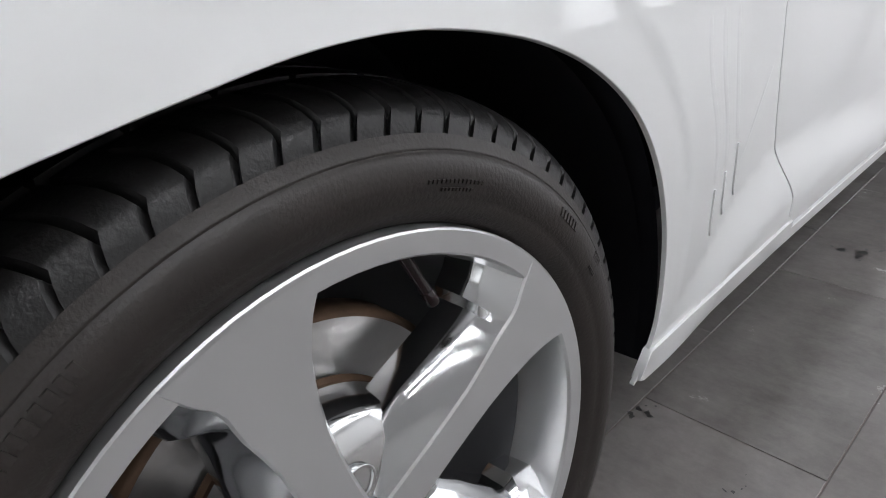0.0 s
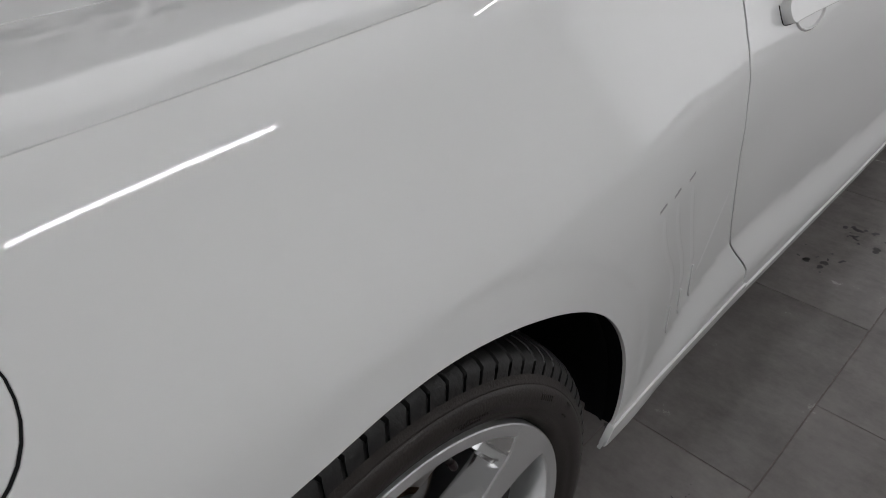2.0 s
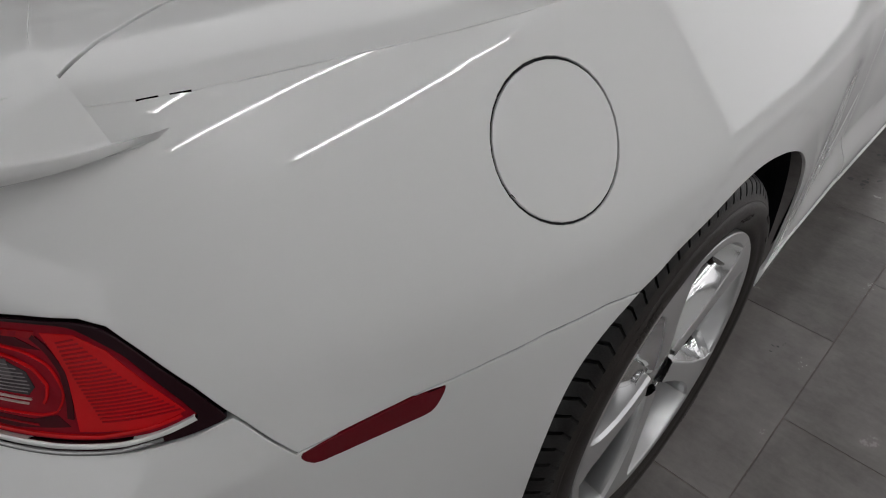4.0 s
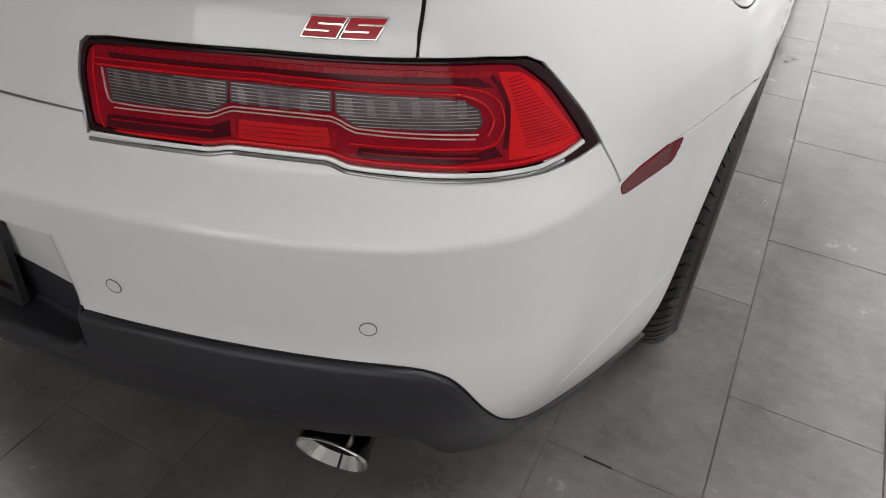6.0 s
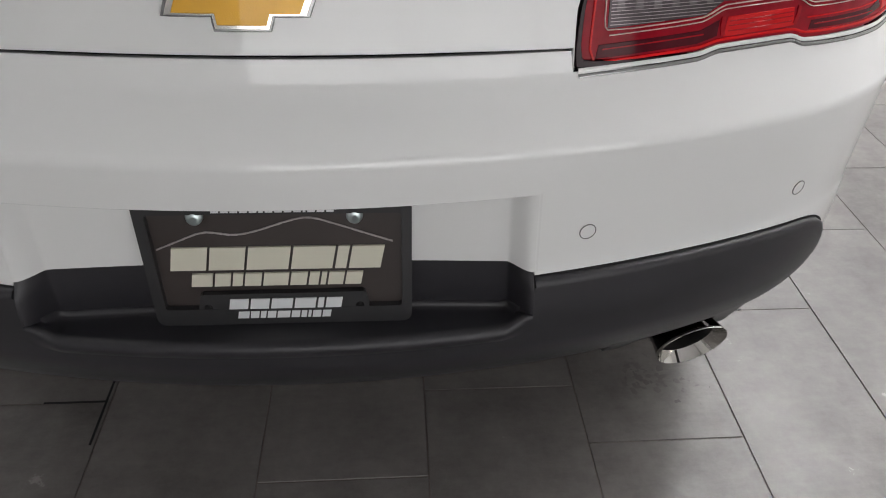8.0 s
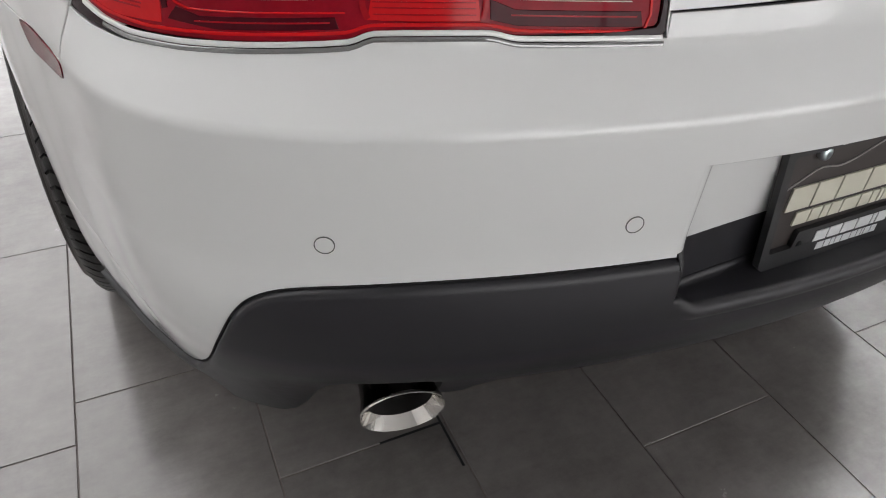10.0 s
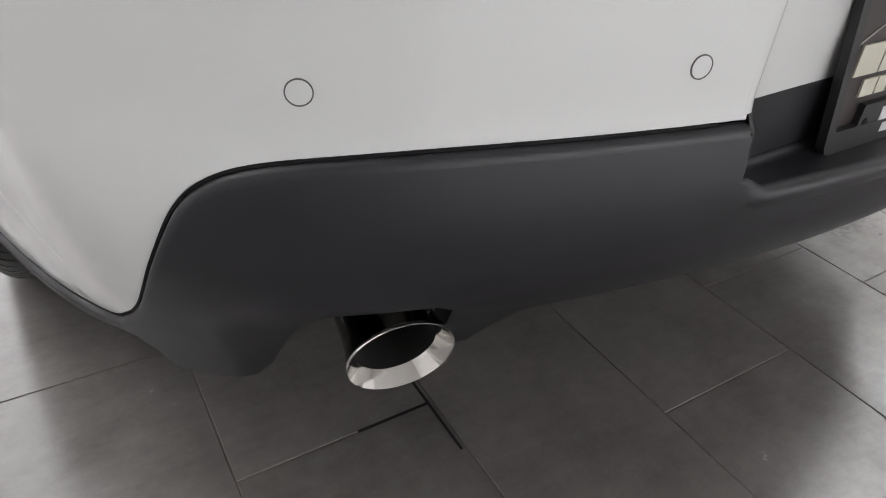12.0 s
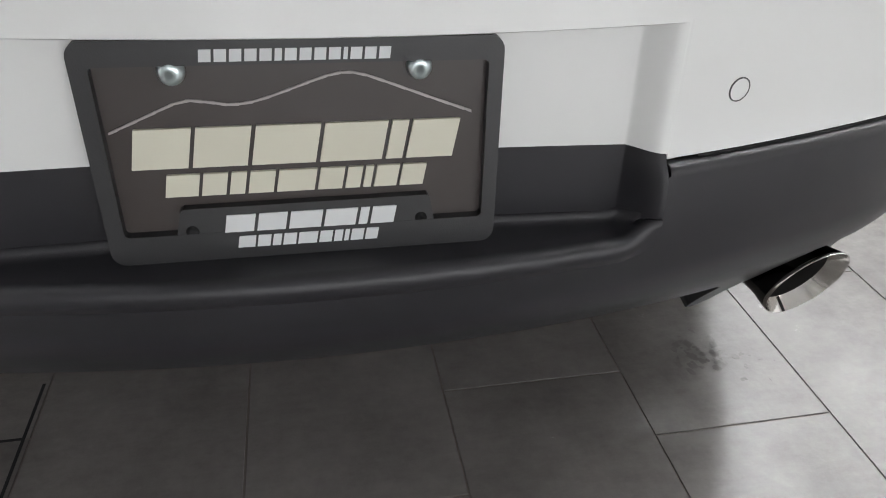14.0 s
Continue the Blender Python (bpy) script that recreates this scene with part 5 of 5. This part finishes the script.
for y0, (ty, tz), (ey, ez) in ((0.480, (0.600, 0.422), (0.588, 0.484)), (0.524, (0.638, 0.437), (0.622, 0.496)), (0.574, (0.672, 0.453), (0.655, 0.524))):
    line = side_yz([(y0 + 0.020, 0.7245), (y0 + 0.010, 0.7225), (y0, 0.7210)])
    ribbon("gill", line, 0.0030, GILL_GREY, car, "small soft gill slot", off=0.0008, depth=0.002)
    crease = rounded(side_yz([(y0 + 0.014, 0.712), (y0 + 0.036, 0.64), (ey - 0.016, 0.56), (ey, ez)]), 2, False)
    ribbon("gill_crease", crease, 0.020, PAINT, car, "soft pressed flute", off=-0.0007, depth=0.002, height=0.0022)
    tooth = side_yz([(ty + 0.010, tz + 0.010), (ty - 0.004, tz - 0.003), (ty - 0.010, tz + 0.012), (ey - 0.002, ez), (ey + 0.001, ez)])
    panel("flute_end", tooth, PAINT, car, "pointed end of a pressed flute", off=0.0026, grid=0.01, depth=0.004)
handle_mid = [(0.890, 0.852), (0.92, 0.8525), (1.0, 0.849), (1.1, 0.842), (1.16, 0.836)]
handle_line = [(y, z + 0.016) for y, z in handle_mid] + [(y, z - 0.016) for y, z in handle_mid[::-1]]
handle = panel("handle", soft(side_yz(handle_line), 0.010), PAINT, car, "white pull handle", off=0.016, depth=0.017, grid=0.012)
bowl = side_yz([(0.99 + 0.055 * math.cos(radians(20 * k)), 0.832 + 0.024 * math.sin(radians(20 * k))) for k in range(18)])
ribbon("handle_recess", bowl, 0.005, PAINT, car, "shallow pressed recess under the handle", off=0.0006, depth=0.002, closed=True, height=0.0025)
ribbon("handle_gap", soft(side_yz([(0.887, 0.866), (0.886, 0.836), (0.93, 0.831), (0.98, 0.829)]), 0.008, False), 0.0014, GAP, car, off=0.001, depth=0.002)

# ---- floor ----
PX, PL, JOINT = 0.3075, 0.611, 0.0014
floor = part("floor", *box((-7.0, -7.5, -0.12), (7.0, 8.8, -0.0018)), GROUT, None, smooth=False)
tagged(floor, "grey rectangular porcelain tiles with dark joints", "floor", kind="structure")
SHIFT = {-2: -0.496, -1: -0.398, 0: -0.700, 1: -0.495, 2: -0.892, 3: -0.697, 4: -0.835, 5: -0.490, 6: -0.193, 7: 0.11, 8: -0.09}


def tile_mesh():
    b = bmesh.new()
    bmesh.ops.create_cube(b, size=1, matrix=Matrix.Translation((PX / 2, PL / 2, -0.004)) @ Matrix.Diagonal((PX - JOINT * 1.6, PL - JOINT * 1.6, 0.008, 1)))
    top = [e for e in b.edges if all(v.co.z > -0.001 for v in e.verts)]
    bmesh.ops.bevel(b, geom=top, offset=0.0008, segments=1, affect="EDGES")
    me = bpy.data.meshes.new("tile")
    b.to_mesh(me)
    b.free()
    me.materials.append(TILE)
    return me


TILE_MESH = tile_mesh()
rest_v, rest_f = [], []
tile_rng = random.Random(4)
for i in range(-20, 21):
    shift = SHIFT.get(i, tile_rng.choice((0.0, 0.2036, 0.4073)))
    x0 = -0.735 + PX * i
    j0 = math.floor((-7.3 - shift) / PL)
    for j in range(j0, j0 + 26):
        y0 = shift + PL * j
        if y0 + PL > 8.4 or x0 < -6.9 or x0 + PX > 6.9:
            continue
        lift = tile_rng.uniform(-0.0006, 0.0006)
        if -2.1 < x0 < 2.3 and -2.4 < y0 < 2.9:
            t_ob = new("tile", TILE_MESH)
            t_ob.location = (x0, y0, lift)
            t_ob.parent = floor
        else:
            k = len(rest_v)
            v, fcs = box((x0 + JOINT * 0.8, y0 + JOINT * 0.8, -0.008), (x0 + PX - JOINT * 0.8, y0 + PL - JOINT * 0.8, lift))
            rest_v += v
            rest_f += [tuple(c + k for c in q) for q in fcs[1:]]
far_tiles = part("far_tiles", rest_v, rest_f, TILE, floor, smooth=False)
tagged(far_tiles, kind="stuff")

# ---- room ----
X0, X1, Y0, Y1, H = -4.8, 6.5, -7.0, 8.0, 3.9




def added_window_wall(name, a, b, out_dir, openings, z0=0.4, z1=2.7):
    """A wall from a to b (x, y) with openings, added for fill light, given by their start and end along it."""
    a, b = Vector((*a, 0)), Vector((*b, 0))
    d = (b - a).normalized()
    n = Vector((*out_dir, 0)) * 0.2
    quads = ((3, 2, 1, 0), (4, 5, 6, 7), (0, 1, 5, 4), (1, 2, 6, 5), (2, 3, 7, 6), (3, 0, 4, 7))

    def corners(s0, s1, h0, h1, t0=0.0, t1=1.0):
        return [tuple(a + d * t + n * o + Vector((0, 0, z))) for z in (h0, h1) for t, o in ((s0, t0), (s1, t0), (s1, t1), (s0, t1))]
    blocks, last, total = [], 0.0, (b - a).length
    for s0, s1 in openings:
        blocks += [(last, s0, 0, H), (s0, s1, 0, z0), (s0, s1, z1, H)]
        last = s1
    blocks.append((last, total, 0, H))
    verts = [v for q in blocks for v in corners(*q)]
    faces = [tuple(i + 8 * k for i in q) for k in range(len(blocks)) for q in quads]
    wall = tagged(part(name, verts, faces, WALL, None, smooth=False), "white painted showroom wall with openings added for fill light", "wall", kind="structure")
    for s0, s1 in openings:
        win = part("window", corners(s0, s1, z0, z0 + 0.06, 0.3, 0.7), quads, FIXTURE, wall, "unseen window frame added round a fill light opening", smooth=False)
        part("window_frame", corners(s0, s1, z1 - 0.06, z1, 0.3, 0.7), quads, FIXTURE, win, smooth=False)
        for t in np.linspace(s0, s1 - 0.06, 4):
            part("window_frame", corners(t, t + 0.06, z0 + 0.06, z1 - 0.06, 0.3, 0.7), quads, FIXTURE, win, smooth=False)


# Unseen windows north and south, added so that fill light reaches the car.
added_window_wall("wall_north", (X0, Y1), (X1, Y1), (0, 1), [(0.3, 11.0)], 0.2, 3.8)
added_window_wall("wall_south", (X0, Y0), (X1, Y0), (0, -1), [(3.4, 10.9)], 0.3, 3.2)
for name, lo, hi in (("wall_east", (X1, Y0, 0), (X1 + 0.2, Y1, H)), ("wall_west", (X0 - 0.2, Y0, 0), (X0, Y1, H))):
    tagged(part(name, *box(lo, hi), WALL, None, smooth=False), "plain white painted showroom wall", "wall", kind="structure")
ROOF_GLOW = glow("added_roof_glow", (0.985, 0.985, 1.0), ROOF_FILL)
WINDOW_GLOW = glow("added_window_glow", (0.985, 0.985, 1.0), WINDOW_FILL)
ROOF = (2.3, 5.8, -1.2, 7.8)  # opening of an unseen rooflight, added to brighten the car and floor
ROOF_WEST = (-4.4, -1.3, -0.8, 7.0)
cv, cf = [], []
for x0, x1, y0, y1 in ((X0 - 0.2, ROOF_WEST[0], Y0 - 0.2, Y1 + 0.2), (ROOF_WEST[0], ROOF_WEST[1], Y0 - 0.2, ROOF_WEST[2]), (ROOF_WEST[0], ROOF_WEST[1], ROOF_WEST[3], Y1 + 0.2), (ROOF_WEST[1], ROOF[0], Y0 - 0.2, Y1 + 0.2),
                       (ROOF[1], X1 + 0.2, Y0 - 0.2, Y1 + 0.2), (ROOF[0], ROOF[1], Y0 - 0.2, ROOF[2]), (ROOF[0], ROOF[1], ROOF[3], Y1 + 0.2)):
    v, fcs = box((x0, y0, H), (x1, y1, H + 0.2))
    cf += [tuple(c + len(cv) for c in q) for q in fcs]
    cv += v
tagged(part("ceiling", cv, cf, CEILING, None, smooth=False), "pale showroom ceiling with two long openings added for fill light", "ceiling", kind="structure")
# Glowing sheets added behind the openings as fill light.
for name, lo, hi in (("backdrop_north", (X0 - 1, Y1 + 1.0, -0.5), (X1 + 1, Y1 + 1.1, 4.8)), ("backdrop_south", (X0 - 1, Y0 - 1.1, -0.5), (X1 + 1, Y0 - 1.0, 4.8)), ("backdrop_roof", (X0 - 0.6, ROOF[2] - 0.6, H + 0.6), (ROOF[1] + 0.6, ROOF[3] + 0.6, H + 0.7))):
    tagged(part(name, *box(lo, hi), ROOF_GLOW if name == "backdrop_roof" else WINDOW_GLOW, None, smooth=False), "glowing sheet added as fill light behind the openings", "backdrop", kind="structure")
# large grey lettering, not legible, high on the west wall
sign = thing("wall_sign", "large dark lettering, not legible, on the white wall", "sign")
sign_rng = random.Random(11)
for row in range(4):
    y = 0.1 + 0.2 * (row % 2)
    while y < 3.6:
        w = sign_rng.choice((0.16, 0.26, 0.34))
        part("letter_bar", *box((X0, y, 2.55 + 0.33 * row), (X0 + 0.012, y + w, 2.76 + 0.33 * row)), SIGN_GREY, sign, smooth=False)
        y += w + sign_rng.choice((0.07, 0.1, 0.2))


def tube_light(p, q, z=2.9):
    p, q = Vector((*p, z)), Vector((*q, z))
    d = (q - p).normalized()
    side_v = Vector((-d.y, d.x, 0))
    ob = thing("ceiling_light", "slim linear white tube light hung from the ceiling", "ceiling light", group="ceiling tube lights", at=(0, 0, 0))

    def bar(name, w, z0, z1, mat, lab=""):
        v = [tuple(e + side_v * sx * w / 2 + Vector((0, 0, zz))) for zz in (z0, z1) for e, sx in ((p, -1), (p, 1), (q, 1), (q, -1))]
        return part(name, v, [(3, 2, 1, 0), (4, 5, 6, 7), (0, 1, 5, 4), (1, 2, 6, 5), (2, 3, 7, 6), (3, 0, 4, 7)], mat, ob, lab, smooth=False)
    bar("housing", 0.06, 0.0, 0.05, FIXTURE)
    bar("diffuser", 0.023, -0.02, -0.0005, TUBE_GLOW, "lit white diffuser")
    bar("hanger", 0.01, 0.05, H + 0.62 - z if ROOF[0] < (p.x + q.x) / 2 < ROOF[1] and ROOF[2] < (p.y + q.y) / 2 else H + 0.02 - z, FIXTURE)


TUBES = [((1.55, -0.8), (1.4, 0.6)), ((1.95, -1.2), (2.0, 0.8)), ((2.62, -1.3), (2.78, 1.43)), ((2.78, 1.46), (2.3, 1.75)), ((4.02, -0.27), (4.02, 1.76)),
         ((3.6, 3.6), (3.0, 4.2))]
for p, q in TUBES:
    tube_light(p, q)

# ---- wear on the floor: open joints, spilled dust and stains ----
for x0, y0, x1, y1 in ((-0.4365, -0.80, -0.4365, -0.59), (-0.555, -0.700, -0.436, -0.700), (0.882, -0.490, 0.94, -0.490)):
    w = 0.0022
    lo = (min(x0, x1) - (w if x0 == x1 else 0), min(y0, y1) - (w if y0 == y1 else 0), 0.0006)
    hi = (max(x0, x1) + (w if x0 == x1 else 0), max(y0, y1) + (w if y0 == y1 else 0), 0.0014)
    part("open_joint", *box(lo, hi), GAP, floor, smooth=False)


def patches(name, centre, spread, count, size, mat, label, seed):
    """A scatter of thin irregular flakes lying on the tiles."""
    rng = random.Random(seed)
    verts, faces = [], []
    for _ in range(count):
        cx, cy = rng.gauss(centre[0], spread[0]), rng.gauss(centre[1], spread[1])
        r, k, n = size * rng.uniform(0.3, 1.3), len(verts), 9
        a0, stretch = rng.uniform(0, 6.28), rng.uniform(0.35, 1.0)
        for i in range(n):
            a = 2 * math.pi * i / n
            q = r * rng.uniform(0.6, 1.25)
            u, v = q * math.cos(a), q * stretch * math.sin(a)
            verts.append((cx + u * math.cos(a0) - v * math.sin(a0), cy + u * math.sin(a0) + v * math.cos(a0), 0.0012 + 0.0002 * rng.random()))
        faces.append(tuple(range(k, k + n)))
    ob = part(name, verts, faces, mat, None, smooth=False)
    return tagged(ob, label, "stain", kind="stuff")


patches("water_spill", (0.655, -0.675), (0.030, 0.022), 46, 0.008, WATER, "small glossy puddles of water on the tiles", 1)
patches("water_spill", (0.735, -0.70), (0.02, 0.03), 10, 0.004, WATER, "small glossy puddles of water on the tiles", 6)
patches("dust_spill", (1.08, 0.60), (0.010, 0.010), 8, 0.002, DUST, "pale powder spilled on the tiles", 2)
patches("floor_stain", (0.95, 1.72), (0.035, 0.035), 16, 0.012, STAIN, "dark oily spots on the tiles", 3)
patches("floor_stain", (0.90, 1.54), (0.025, 0.03), 12, 0.009, STAIN, "dark oily spots on the tiles", 4)
patches("floor_stain", (1.01, 0.62), (0.012, 0.018), 7, 0.004, STAIN, "dark oily spots on the tiles", 8)
patches("floor_stain", (0.82, 0.70), (0.012, 0.02), 9, 0.006, STAIN, "dark oily spots on the tiles", 5)
